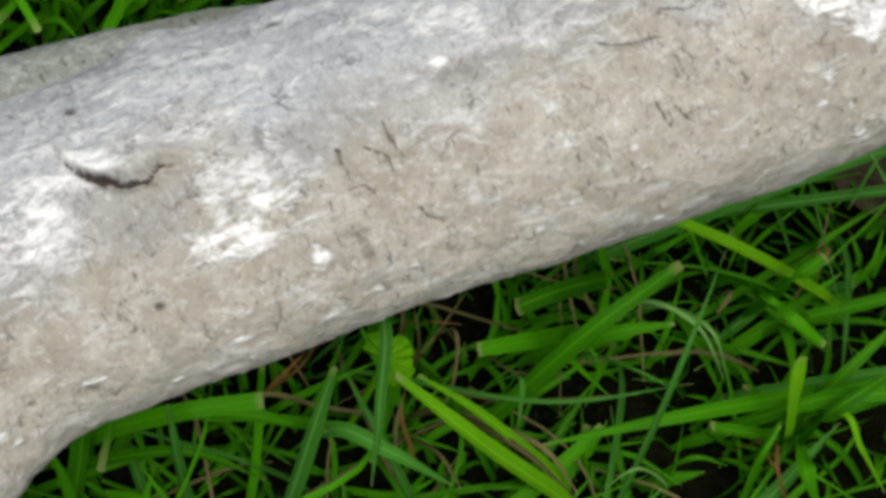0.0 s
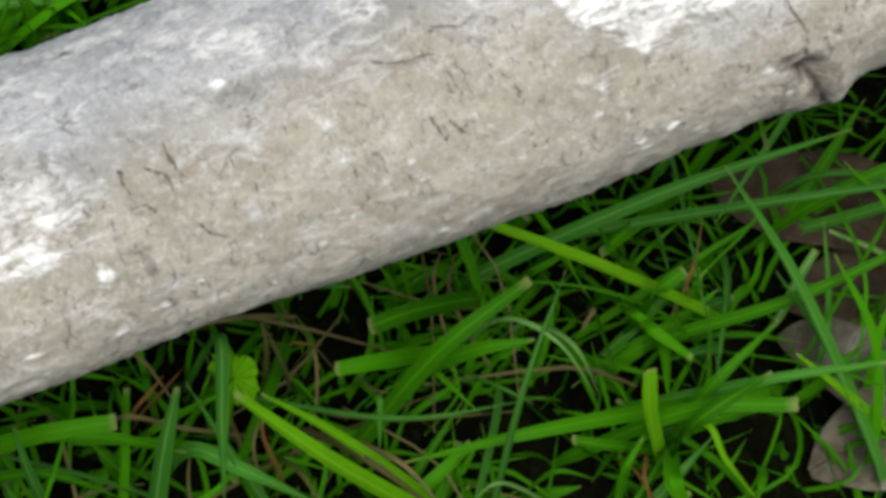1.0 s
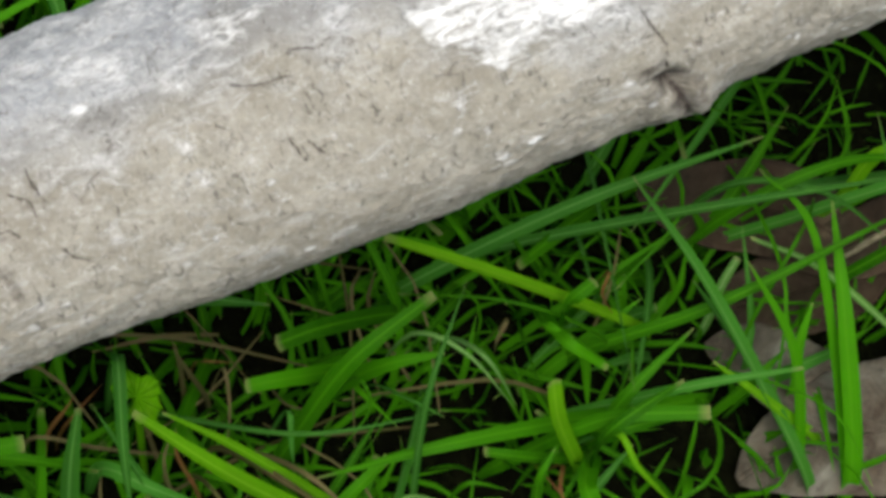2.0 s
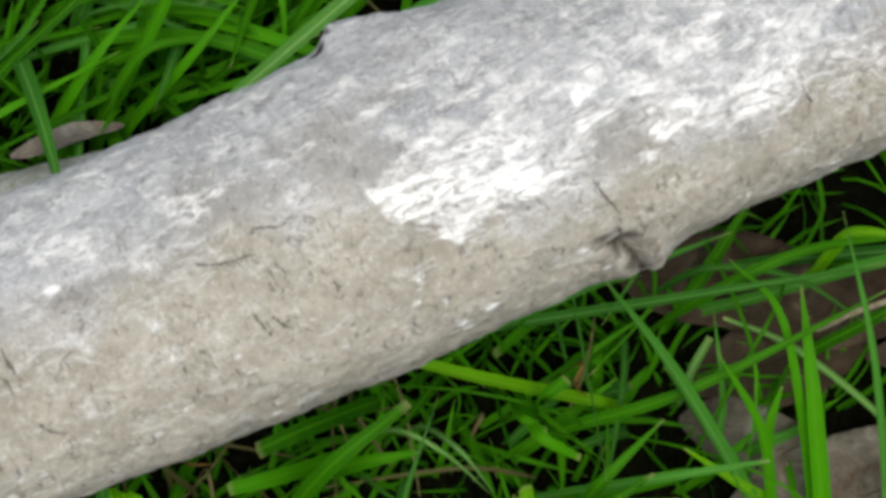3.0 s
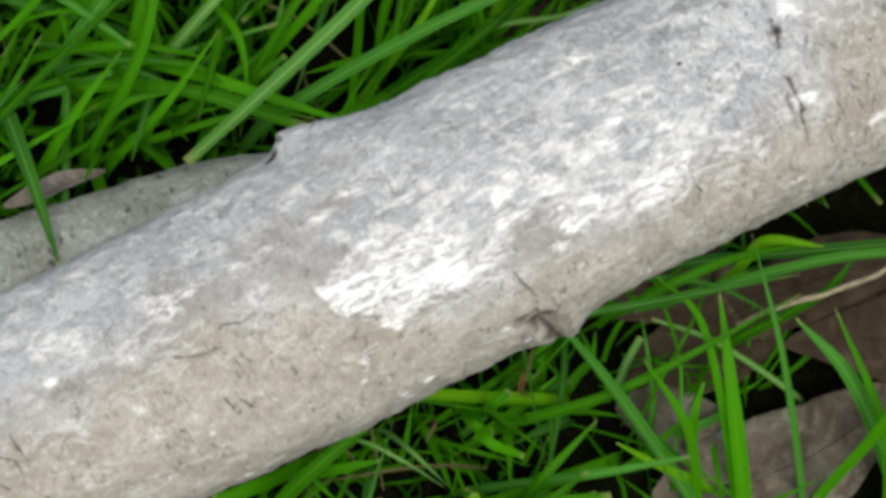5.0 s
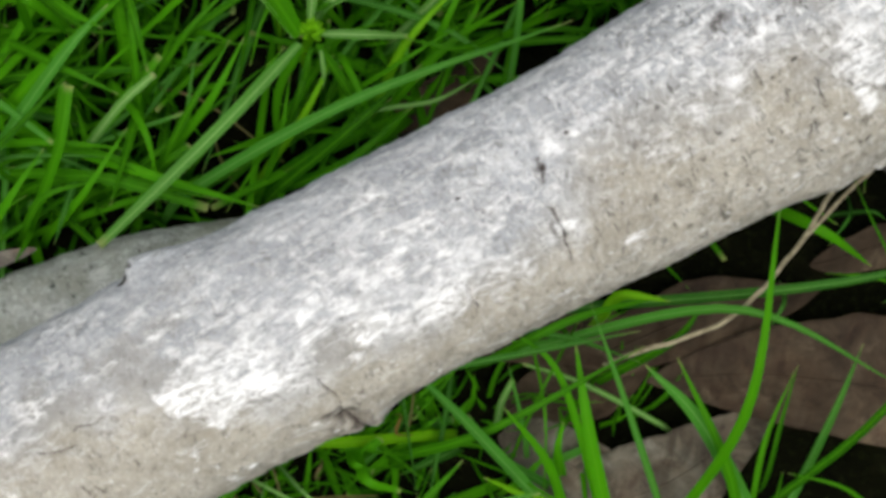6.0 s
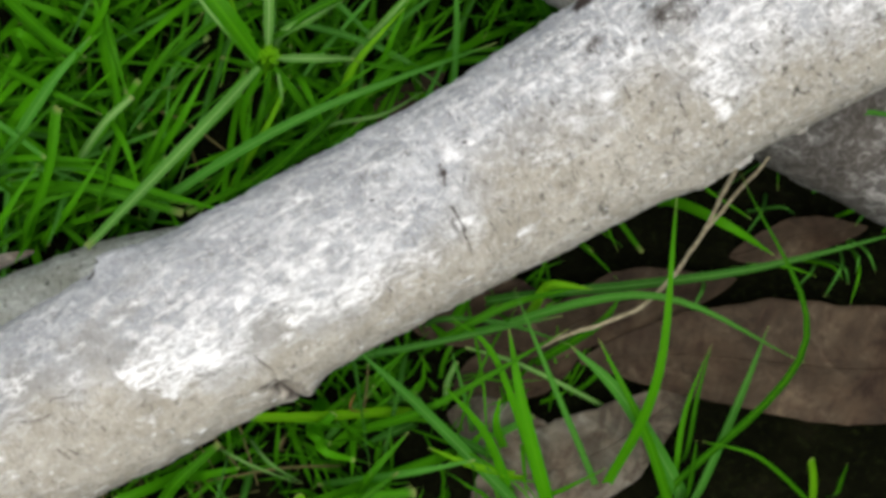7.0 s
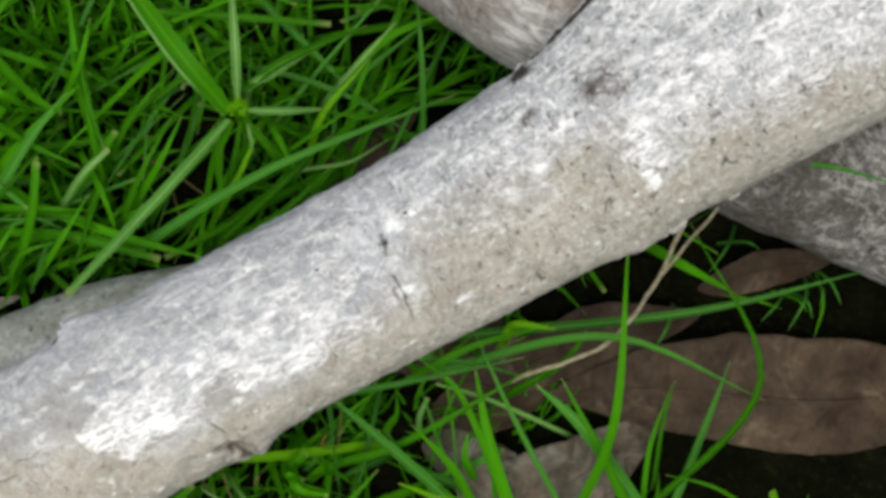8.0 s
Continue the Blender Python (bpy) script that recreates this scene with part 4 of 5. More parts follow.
def runners(rng, count):
    """Thin curved stems that wind between the blades."""
    specs = []
    while len(specs) < count:
        x, y, a = rng.uniform(-0.30, 0.30), rng.uniform(-0.30, 0.30), rng.uniform(0, 2 * math.pi)
        size, turn = rng.uniform(0.03, 0.07), rng.uniform(-1.6, 1.6)
        if x > 0.075 and -0.08 < y < 0.03:
            continue
        p = [np.array([x, y, 0.001])]
        for k in range(3):
            a += turn * 0.5
            p.append(p[-1] + (math.cos(a) * size / 3, math.sin(a) * size / 3, (0.016, 0.008, -0.012)[k] * rng.uniform(0.5, 1.5)))
        specs.append((p, rng.uniform(0.0007, 0.0013), rng.uniform(-0.5, 0.5), 0.4, 12))
    return specs


tagged(new("runners", many_blades("runners", runners(rng, 420), FRESH)), "thin curved green stems winding through the grass", "grass", kind="stuff")


def thatch(rng, count):
    specs = []
    for k in range(count):
        # most of it lies where the turf is thickest, under the thin part of the branch
        x, y, a = rng.uniform(-0.3, 0.34), rng.uniform(-0.3, 0.34), rng.uniform(0, 2 * math.pi)
        if k % 2:
            x, y = rng.uniform(-0.17, 0.035), rng.uniform(-0.13, -0.03)
        elif x > 0.07 and y < 0.0:
            continue
        size, z = rng.uniform(0.02, 0.06), rng.uniform(0.002, 0.012)
        way = np.array([math.cos(a), math.sin(a), 0]) * size / 2
        p = np.array([x, y, z])
        specs.append(((p - way, p + (rng.uniform(-0.006, 0.006), rng.uniform(-0.006, 0.006), rng.uniform(0.002, 0.010)), p + way), rng.uniform(0.0005, 0.0010), rng.uniform(-0.5, 0.5), 0.3, 6))
    return specs


tagged(new("thatch", many_blades("thatch", thatch(rng, 95), STRAW)), "dry brown thatch lying between the grass blades", "dead grass", kind="stuff")


def blade(plant, p0, p1, p2, width, mat, cut=0.0, rooted=True, name="blade"):
    p0, p1, p2 = (np.asarray(p, float) for p in (p0, p1, p2))
    points = [p0, p1, p2]
    if rooted:
        points = [(p0 - 0.25 * (p1 - p0)) * (1, 1, 0) + (0, 0, -0.003)] + points
    v, f, u, w = blade_strip(points, 0.82 * width, 0.25 * math.sin(p1[0] * 900), cut, 22)
    return part(name, mesh_of(name, v - np.array(plant.location), f, mat, across=u, along=w), plant)


def sedge_head(plant, at):
    at = np.array(at)
    here = np.array(plant.location)
    v, f = tube(curve_through([at * (1, 1, 0) + (0.004, -0.003, -0.003), at * (1, 1, 0.5), at], 14), np.linspace(0.0016, 0.0012, 14))
    part("stem", mesh_of("stem", v - here, f, LIME, across=np.full(len(v), 0.25), along=np.zeros(len(v))), plant)
    maker = random.Random(8)
    bm = bmesh.new()
    for _ in range(34):
        a, e = maker.uniform(0, 2 * math.pi), maker.uniform(0.1, 1.5)
        way = Vector((math.cos(a) * math.cos(e), math.sin(a) * math.cos(e), math.sin(e)))
        turn = way.to_track_quat("Z", "Y").to_matrix().to_4x4()
        bmesh.ops.create_icosphere(bm, subdivisions=1, radius=1, matrix=Matrix.Translation(Vector(at - here) + way * 0.0024) @ turn @ Matrix.Diagonal((0.0007, 0.0007, 0.0019, 1)))
    me = bpy.data.meshes.new("seed_head")
    bm.to_mesh(me)
    bm.free()
    for key in ("across", "along"):
        me.attributes.new(key, "FLOAT", "POINT").data.foreach_set("value", np.full(len(me.vertices), 0.3, np.float32))
    me.materials.append(LIME)
    part("seed_head", me, plant, "knobbly lime-green seed head")


tuft = thing("grass_tuft", (-0.027, -0.066, 0), "grass tuft with broad mown green blades beside the branch", "grass", "grass tufts")
blade(tuft, (-0.0310, -0.0684, 0.0120), (-0.0245, -0.0598, 0.0420), (-0.0104, -0.0480, 0.0500), 0.0045, FRESH, 0.5)
blade(tuft, (-0.0108, -0.0411, 0.0150), (-0.0272, -0.0506, 0.0350), (-0.0370, -0.0561, 0.0400), 0.0042, FRESH, 0.9)
blade(tuft, (-0.0154, -0.0515, 0.0120), (-0.0317, -0.0592, 0.0300), (-0.0415, -0.0624, 0.0330), 0.0039, FRESH, 0.8)
blade(tuft, (-0.0222, -0.0561, 0.0120), (-0.0155, -0.0559, 0.0300), (-0.0054, -0.0546, 0.0360), 0.0041, FRESH, 0.2)
tuft = thing("grass_tuft", (-0.002, -0.082, 0), "thin bluish-green grass blades arching over the turf", "grass", "grass tufts")
blade(tuft, (-0.0072, -0.0841, 0.0120), (-0.0117, -0.0683, 0.0500), (-0.0067, -0.0481, 0.0600), 0.0018, BLUISH, 0)
blade(tuft, (-0.0579, -0.0641, 0.0150), (-0.0318, -0.0722, 0.0400), (-0.0060, -0.0676, 0.0450), 0.0013, BLUISH, 0)
tuft = thing("grass_tuft", (-0.011, -0.084, 0), "bright lime-green grass tuft leaning out under the branch", "grass", "grass tufts")
blade(tuft, (-0.0181, -0.0870, 0.0200), (-0.0433, -0.0816, 0.0450), (-0.0616, -0.0737, 0.0550), 0.0042, LIME, 0.4)
blade(tuft, (-0.0203, -0.0826, 0.0200), (-0.0418, -0.0758, 0.0400), (-0.0566, -0.0721, 0.0500), 0.0024, LIME, 0.2)
blade(tuft, (-0.0649, -0.0639, 0.0550), (-0.0627, -0.0778, 0.0500), (-0.0599, -0.0881, 0.0350), 0.0027, BLUISH, 0)
blade(tuft, (-0.0704, -0.0902, 0.0150), (-0.0710, -0.0809, 0.0380), (-0.0704, -0.0721, 0.0500), 0.0044, BLUISH, 0.3)
blade(tuft, (-0.0461, -0.0880, 0.0120), (-0.0580, -0.0811, 0.0350), (-0.0686, -0.0699, 0.0450), 0.0025, BLUISH, 0)
blade(tuft, (-0.0658, -0.0780, 0.0300), (-0.0570, -0.0820, 0.0350), (-0.0416, -0.0842, 0.0200), 0.0033, BLUISH, 0.1)
tuft = thing("grass_tuft", (-0.102, -0.076, 0), "low green grass tuft with one cut blade", "grass", "grass tufts")
blade(tuft, (-0.1034, -0.0796, 0.0180), (-0.0913, -0.0780, 0.0340), (-0.0791, -0.0754, 0.0360), 0.0038, FRESH, 0.9)
blade(tuft, (-0.0991, -0.0766, 0.0200), (-0.0819, -0.0778, 0.0340), (-0.0663, -0.0782, 0.0280), 0.0033, FRESH, 0.2)
blade(tuft, (-0.0867, -0.0910, 0.0120), (-0.0925, -0.0850, 0.0350), (-0.0956, -0.0794, 0.0450), 0.0027, BLUISH, 0.1)
blade(tuft, (-0.1064, -0.0924, 0.0120), (-0.1095, -0.0901, 0.0300), (-0.1122, -0.0875, 0.0400), 0.0023, FRESH, 0.1)
blade(tuft, (-0.1044, -0.0840, 0.0120), (-0.0902, -0.0839, 0.0300), (-0.0751, -0.0859, 0.0200), 0.0025, FRESH, 0)
tuft = thing("grass_tuft", (0.057, -0.051, 0), "star-shaped green grass tuft with blunt cut tips", "grass", "grass tufts")
blade(tuft, (0.0502, -0.0547, 0.0120), (0.0023, -0.0691, 0.0320), (-0.0265, -0.0762, 0.0220), 0.0039, FRESH, 0.1)
blade(tuft, (0.0290, -0.0698, 0.0120), (0.0263, -0.0674, 0.0360), (0.0395, -0.0580, 0.0400), 0.0044, FRESH, 0.2)
blade(tuft, (0.0277, -0.0710, 0.0120), (0.0153, -0.0676, 0.0400), (0.0107, -0.0630, 0.0520), 0.0041, LIME, 0.8)
blade(tuft, (0.0309, -0.0679, 0.0120), (0.0122, -0.0720, 0.0300), (0.0027, -0.0721, 0.0330), 0.0029, FRESH, 0.8)
blade(tuft, (0.0297, -0.0663, 0.0120), (0.0239, -0.0772, 0.0280), (0.0336, -0.0831, 0.0150), 0.0059, FRESH, 0.2)
blade(tuft, (0.0272, -0.0688, 0.0120), (0.0274, -0.0674, 0.0340), (0.0441, -0.0619, 0.0300), 0.0038, FRESH, 0.2)
blade(tuft, (0.0172, -0.0833, 0.0120), (0.0143, -0.0752, 0.0300), (0.0203, -0.0662, 0.0300), 0.0027, FRESH, 0.1)
tuft = thing("grass_tuft", (0.045, -0.035, 0), "lime-green grass tuft with crossing blades", "grass", "grass tufts")
blade(tuft, (0.0399, -0.0392, 0.0120), (0.0052, -0.0411, 0.0420), (-0.0196, -0.0379, 0.0500), 0.0035, LIME, 0.6)
blade(tuft, (0.0226, -0.0419, 0.0120), (0.0184, -0.0435, 0.0360), (0.0220, -0.0404, 0.0420), 0.0036, FRESH, 0.8)
blade(tuft, (0.0191, -0.0362, 0.0120), (0.0179, -0.0497, 0.0340), (0.0278, -0.0538, 0.0300), 0.0034, FRESH, 0.5)
blade(tuft, (0.0170, -0.0371, 0.0120), (0.0152, -0.0456, 0.0300), (0.0209, -0.0488, 0.0300), 0.0029, FRESH, 0.6)
tuft = thing("grass_tuft", (0.080, -0.065, 0), "long bluish-green grass tuft crossing the litter", "grass", "grass tufts")
blade(tuft, (0.0750, -0.0669, 0.0120), (0.0471, -0.0400, 0.0380), (0.0274, -0.0221, 0.0500), 0.0043, BLUISH, 0.1)
blade(tuft, (0.0701, -0.0540, 0.0120), (0.0538, -0.0457, 0.0300), (0.0460, -0.0345, 0.0300), 0.0031, BLUISH, 0.1)
blade(tuft, (0.0860, -0.0665, 0.0120), (0.0780, -0.0409, 0.0300), (0.0742, -0.0176, 0.0360), 0.0048, FRESH, 0.1)
blade(tuft, (0.0297, -0.0446, 0.0120), (0.0518, -0.0388, 0.0300), (0.0902, -0.0193, 0.0450), 0.0033, FRESH, 0.1)
blade(tuft, (-0.0068, -0.0337, 0.0150), (0.0193, -0.0249, 0.0420), (0.0539, -0.0114, 0.0500), 0.0038, BLUISH, 0.1)
blade(tuft, (0.0104, -0.0245, 0.0120), (0.0444, -0.0221, 0.0360), (0.0880, -0.0158, 0.0500), 0.0030, BLUISH, 0.1)
blade(tuft, (0.1029, -0.0380, 0.0080), (0.0787, -0.0267, 0.0200), (0.0627, -0.0212, 0.0210), 0.0019, PALE, 0.5)
blade(tuft, (0.0574, -0.0362, 0.0060), (0.0572, -0.0313, 0.0160), (0.0600, -0.0254, 0.0200), 0.0025, PALE, 0.8)
tuft = thing("grass_tuft", (0.025, -0.057, 0), "low green grass tuft beside a grey leaf", "grass", "grass tufts")
blade(tuft, (0.0222, -0.0597, 0.0120), (0.0423, -0.0584, 0.0380), (0.0614, -0.0556, 0.0450), 0.0027, BLUISH, 0.3)
blade(tuft, (0.0127, -0.0687, 0.0120), (0.0264, -0.0647, 0.0340), (0.0445, -0.0638, 0.0400), 0.0037, FRESH, 0.9)
blade(tuft, (0.0274, -0.0682, 0.0120), (0.0312, -0.0593, 0.0300), (0.0434, -0.0465, 0.0360), 0.0037, FRESH, 0.1)
blade(tuft, (0.0794, -0.0605, 0.0100), (0.0628, -0.0567, 0.0240), (0.0495, -0.0511, 0.0300), 0.0029, LIME, 0.2)
tuft = thing("grass_tuft", (0.105, -0.063, 0), "slender bluish grass tuft rooted among dry leaves", "grass", "grass tufts")
blade(tuft, (0.1011, -0.0630, 0.0120), (0.0847, -0.0342, 0.0450), (0.0731, -0.0087, 0.0600), 0.0023, BLUISH, 0)
blade(tuft, (0.1260, -0.0638, 0.0120), (0.1075, -0.0386, 0.0320), (0.0924, -0.0234, 0.0360), 0.0054, BLUISH, 0.1)
blade(tuft, (0.0867, -0.0250, 0.0100), (0.1020, -0.0166, 0.0300), (0.1089, -0.0080, 0.0360), 0.0035, FRESH, 0.1)
blade(tuft, (0.0844, -0.0094, 0.0200), (0.0873, -0.0049, 0.0340), (0.0990, -0.0073, 0.0400), 0.0040, LIME, 0.1)
tuft = thing("grass_tuft", (0.107, -0.064, 0), "tall thin green grass tuft arching over brown leaves", "grass", "grass tufts")
blade(tuft, (0.1054, -0.0631, 0.0120), (0.1123, -0.0350, 0.0600), (0.1154, 0.0128, 0.0850), 0.0038, FRESH, 0.1)
blade(tuft, (0.1269, -0.0642, 0.0120), (0.1553, -0.0274, 0.0600), (0.1329, 0.0183, 0.0850), 0.0028, FRESH, 0)
blade(tuft, (0.0684, -0.0160, 0.0150), (0.1139, -0.0109, 0.0500), (0.1605, -0.0317, 0.0420), 0.0032, BLUISH, 0)
blade(tuft, (0.0797, -0.0058, 0.0150), (0.1408, -0.0043, 0.0450), (0.1956, 0.0055, 0.0600), 0.0035, BLUISH, 0)
blade(tuft, (0.1357, -0.0648, 0.0080), (0.1443, -0.0395, 0.0280), (0.1523, -0.0194, 0.0360), 0.0037, BLUISH, 0)
blade(tuft, (0.1266, -0.0643, 0.0080), (0.1287, -0.0439, 0.0200), (0.1352, -0.0252, 0.0300), 0.0022, FRESH, 0)
blade(tuft, (0.1259, 0.0201, 0.0300), (0.1373, 0.0093, 0.0500), (0.1543, 0.0010, 0.0400), 0.0039, FRESH, 0.1)
blade(tuft, (0.1663, 0.0370, 0.0300), (0.1677, 0.0324, 0.0900), (0.1960, 0.0275, 0.0750), 0.0023, FRESH, 0.1)
blade(tuft, (0.1519, 0.0279, 0.0850), (0.1648, 0.0300, 0.1000), (0.1908, 0.0237, 0.0950), 0.0020, BLUISH, 0.1)
tuft = thing("grass_tuft", (0.160, -0.066, 0), "few short cut grass sprouts on dark soil", "grass", "grass tufts")
blade(tuft, (0.1691, -0.0715, 0.0100), (0.1669, -0.0651, 0.0200), (0.1635, -0.0594, 0.0300), 0.0036, LIME, 0.9)
blade(tuft, (0.1673, -0.0711, 0.0100), (0.1470, -0.0580, 0.0320), (0.1311, -0.0527, 0.0300), 0.0017, FRESH, 0.1)
blade(tuft, (0.1302, -0.0680, 0.0100), (0.1289, -0.0601, 0.0250), (0.1285, -0.0522, 0.0340), 0.0021, FRESH, 0.1)
blade(tuft, (0.1771, -0.0701, 0.0100), (0.1760, -0.0655, 0.0200), (0.1750, -0.0611, 0.0300), 0.0020, FRESH, 0.1)
tuft = thing("grass_tuft", (-0.076, -0.070, 0), "withered rust and olive grass stems under the branch", "dead grass", "dry stems")
blade(tuft, (-0.0758, -0.0702, 0.0200), (-0.0731, -0.0671, 0.0260), (-0.0714, -0.0652, 0.0300), 0.0009, RUST, 0.1)
blade(tuft, (-0.0475, -0.0790, 0.0140), (-0.0525, -0.0736, 0.0240), (-0.0531, -0.0697, 0.0280), 0.0010, RUST, 0.1)
blade(tuft, (-0.0781, -0.0732, 0.0300), (-0.0663, -0.0732, 0.0240), (-0.0550, -0.0731, 0.0200), 0.0009, STRAW, 0.1)
blade(tuft, (-0.0021, -0.0469, 0.0200), (0.0033, -0.0538, 0.0320), (0.0124, -0.0596, 0.0200), 0.0015, PALE, 0.1)
blade(tuft, (0.0212, -0.0707, 0.0200), (0.0192, -0.0769, 0.0260), (0.0233, -0.0814, 0.0200), 0.0011, RUST, 0.1)
tuft = thing("grass_tuft", (-0.034, 0.026, 0), "long bluish-green grass blades behind the branch", "grass", "grass tufts")
blade(tuft, (-0.0233, 0.0264, 0.0300), (0.0171, 0.0426, 0.0600), (0.0714, 0.0613, 0.0640), 0.0036, BLUISH, 0.1)
blade(tuft, (0.0137, 0.0814, 0.0200), (0.0402, 0.0664, 0.0420), (0.0611, 0.0522, 0.0400), 0.0025, BLUISH, 0)
blade(tuft, (0.0337, 0.0716, 0.0120), (0.0514, 0.0841, 0.0400), (0.0759, 0.0919, 0.0450), 0.0039, FRESH, 0.1)
blade(tuft, (0.0625, 0.0568, 0.0200), (0.0623, 0.0757, 0.0450), (0.0614, 0.0991, 0.0500), 0.0025, BLUISH, 0)
blade(tuft, (0.0282, 0.0497, 0.0120), (0.0434, 0.0628, 0.0350), (0.0653, 0.0773, 0.0300), 0.0033, FRESH, 0.1)
tuft = thing("grass_tuft", (-0.070, 0.049, 0), "green grass tuft overhanging a grey stick", "grass", "grass tufts")
blade(tuft, (-0.0688, 0.0454, 0.0120), (-0.0370, 0.0303, 0.0320), (-0.0062, 0.0199, 0.0340), 0.0040, FRESH, 0.1)
blade(tuft, (-0.0765, 0.0338, 0.0120), (-0.0498, 0.0296, 0.0300), (-0.0201, 0.0206, 0.0320), 0.0035, FRESH, 0.8)
blade(tuft, (-0.0792, 0.0418, 0.0120), (-0.0597, 0.0376, 0.0350), (-0.0395, 0.0366, 0.0300), 0.0027, FRESH, 0.1)
blade(tuft, (-0.0354, 0.0317, 0.0100), (-0.0311, 0.0332, 0.0280), (-0.0246, 0.0374, 0.0320), 0.0024, FRESH, 0.7)
blade(tuft, (-0.0888, 0.0324, 0.0150), (-0.0810, 0.0095, 0.0360), (-0.0737, -0.0121, 0.0350), 0.0045, BLUISH, 0.1)
blade(tuft, (-0.0805, 0.0109, 0.0120), (-0.0718, 0.0221, 0.0300), (-0.0613, 0.0360, 0.0350), 0.0030, FRESH, 0.1)
tuft = thing("grass_tuft", (-0.042, 0.059, 0), "dense green grass tuft behind the branch", "grass", "grass tufts")
blade(tuft, (-0.0403, 0.0572, 0.0120), (-0.0427, 0.0753, 0.0350), (-0.0449, 0.1042, 0.0400), 0.0040, FRESH, 0.1)
blade(tuft, (-0.0733, 0.0909, 0.0120), (-0.0592, 0.0744, 0.0300), (-0.0481, 0.0658, 0.0350), 0.0037, FRESH, 0.1)
blade(tuft, (-0.0759, 0.0487, 0.0120), (-0.0585, 0.0600, 0.0350), (-0.0384, 0.0775, 0.0400), 0.0043, FRESH, 0.1)
blade(tuft, (-0.0629, 0.0318, 0.0120), (-0.0582, 0.0433, 0.0300), (-0.0564, 0.0531, 0.0360), 0.0033, FRESH, 0.7)
blade(tuft, (-0.0547, 0.0387, 0.0120), (-0.0426, 0.0479, 0.0300), (-0.0318, 0.0601, 0.0360), 0.0033, FRESH, 0.7)
blade(tuft, (-0.0709, 0.0286, 0.0120), (-0.0499, 0.0298, 0.0300), (-0.0174, 0.0231, 0.0300), 0.0037, FRESH, 0.1)
blade(tuft, (-0.0707, 0.0403, 0.0120), (-0.0463, 0.0349, 0.0300), (-0.0311, 0.0263, 0.0300), 0.0033, FRESH, 0.1)
tuft = thing("grass_tuft", (-0.044, -0.057, 0), "dry straw-coloured grass stalks lying in the turf", "grass", "grass tufts")
blade(tuft, (-0.0468, -0.0602, 0.0120), (-0.0516, -0.0597, 0.0300), (-0.0552, -0.0581, 0.0400), 0.0016, STRAW, 0.1)
blade(tuft, (-0.0442, -0.0712, 0.0200), (-0.0344, -0.0798, 0.0360), (-0.0164, -0.0864, 0.0200), 0.0019, STRAW, 0.1)
blade(tuft, (-0.0488, -0.0854, 0.0100), (-0.0549, -0.0771, 0.0300), (-0.0532, -0.0695, 0.0300), 0.0009, STRAW, 0)
blade(tuft, (-0.0751, -0.0697, 0.0140), (-0.0671, -0.0734, 0.0260), (-0.0504, -0.0728, 0.0200), 0.0009, STRAW, 0)
blade(tuft, (-0.0623, -0.0889, 0.0100), (-0.0654, -0.0830, 0.0250), (-0.0658, -0.0780, 0.0300), 0.0009, STRAW, 0)
blade(tuft, (0.0296, -0.0822, 0.0100), (0.0191, -0.0771, 0.0250), (0.0127, -0.0727, 0.0300), 0.0009, RUST, 0)
blade(tuft, (-0.0738, -0.0682, 0.0120), (-0.0707, -0.0659, 0.0220), (-0.0666, -0.0599, 0.0200), 0.0008, RUST, 0)
blade(tuft, (0.0040, -0.0792, 0.0100), (-0.0101, -0.0803, 0.0300), (-0.0137, -0.0831, 0.0200), 0.0010, PALE, 0)
blade(tuft, (-0.0512, -0.0592, 0.0100), (-0.0531, -0.0568, 0.0250), (-0.0551, -0.0532, 0.0300), 0.0013, STRAW, 0)
blade(tuft, (0.0308, -0.0418, 0.0080), (0.0324, -0.0326, 0.0200), (0.0334, -0.0198, 0.0260), 0.0011, STRAW, 0)
tuft = thing("grass_tuft", (-0.076, 0.094, 0), "long green grass blades in the shaded lawn", "grass", "grass tufts")
blade(tuft, (-0.0765, 0.0941, 0.0250), (-0.0560, 0.0708, 0.0450), (-0.0454, 0.0634, 0.0500), 0.0038, FRESH, 0.1)
blade(tuft, (-0.0729, 0.0417, 0.0200), (-0.0562, 0.0568, 0.0450), (-0.0440, 0.0696, 0.0500), 0.0038, BLUISH, 0.1)
blade(tuft, (-0.0518, 0.0713, 0.0200), (-0.0402, 0.0772, 0.0500), (-0.0356, 0.0909, 0.0550), 0.0031, FRESH, 0.1)
blade(tuft, (-0.0461, 0.1010, 0.0200), (-0.0387, 0.0703, 0.0500), (-0.0345, 0.0535, 0.0450), 0.0034, FRESH, 0.2)
blade(tuft, (-0.0735, 0.0684, 0.0200), (-0.0571, 0.0563, 0.0400), (-0.0420, 0.0484, 0.0420), 0.0028, FRESH, 0.1)
tuft = thing("grass_tuft", (-0.068, 0.016, 0), "upright green grass tuft among the lawn blades", "grass", "grass tufts")
blade(tuft, (-0.0683, 0.0159, 0.0150), (-0.0574, 0.0341, 0.0400), (-0.0538, 0.0493, 0.0480), 0.0032, FRESH, 0.9)
blade(tuft, (-0.0532, 0.0383, 0.0150), (-0.0423, 0.0455, 0.0400), (-0.0329, 0.0529, 0.0450), 0.0028, PALE, 0.8)
blade(tuft, (-0.0333, 0.0349, 0.0150), (-0.0193, 0.0453, 0.0450), (-0.0102, 0.0609, 0.0500), 0.0031, FRESH, 0.1)
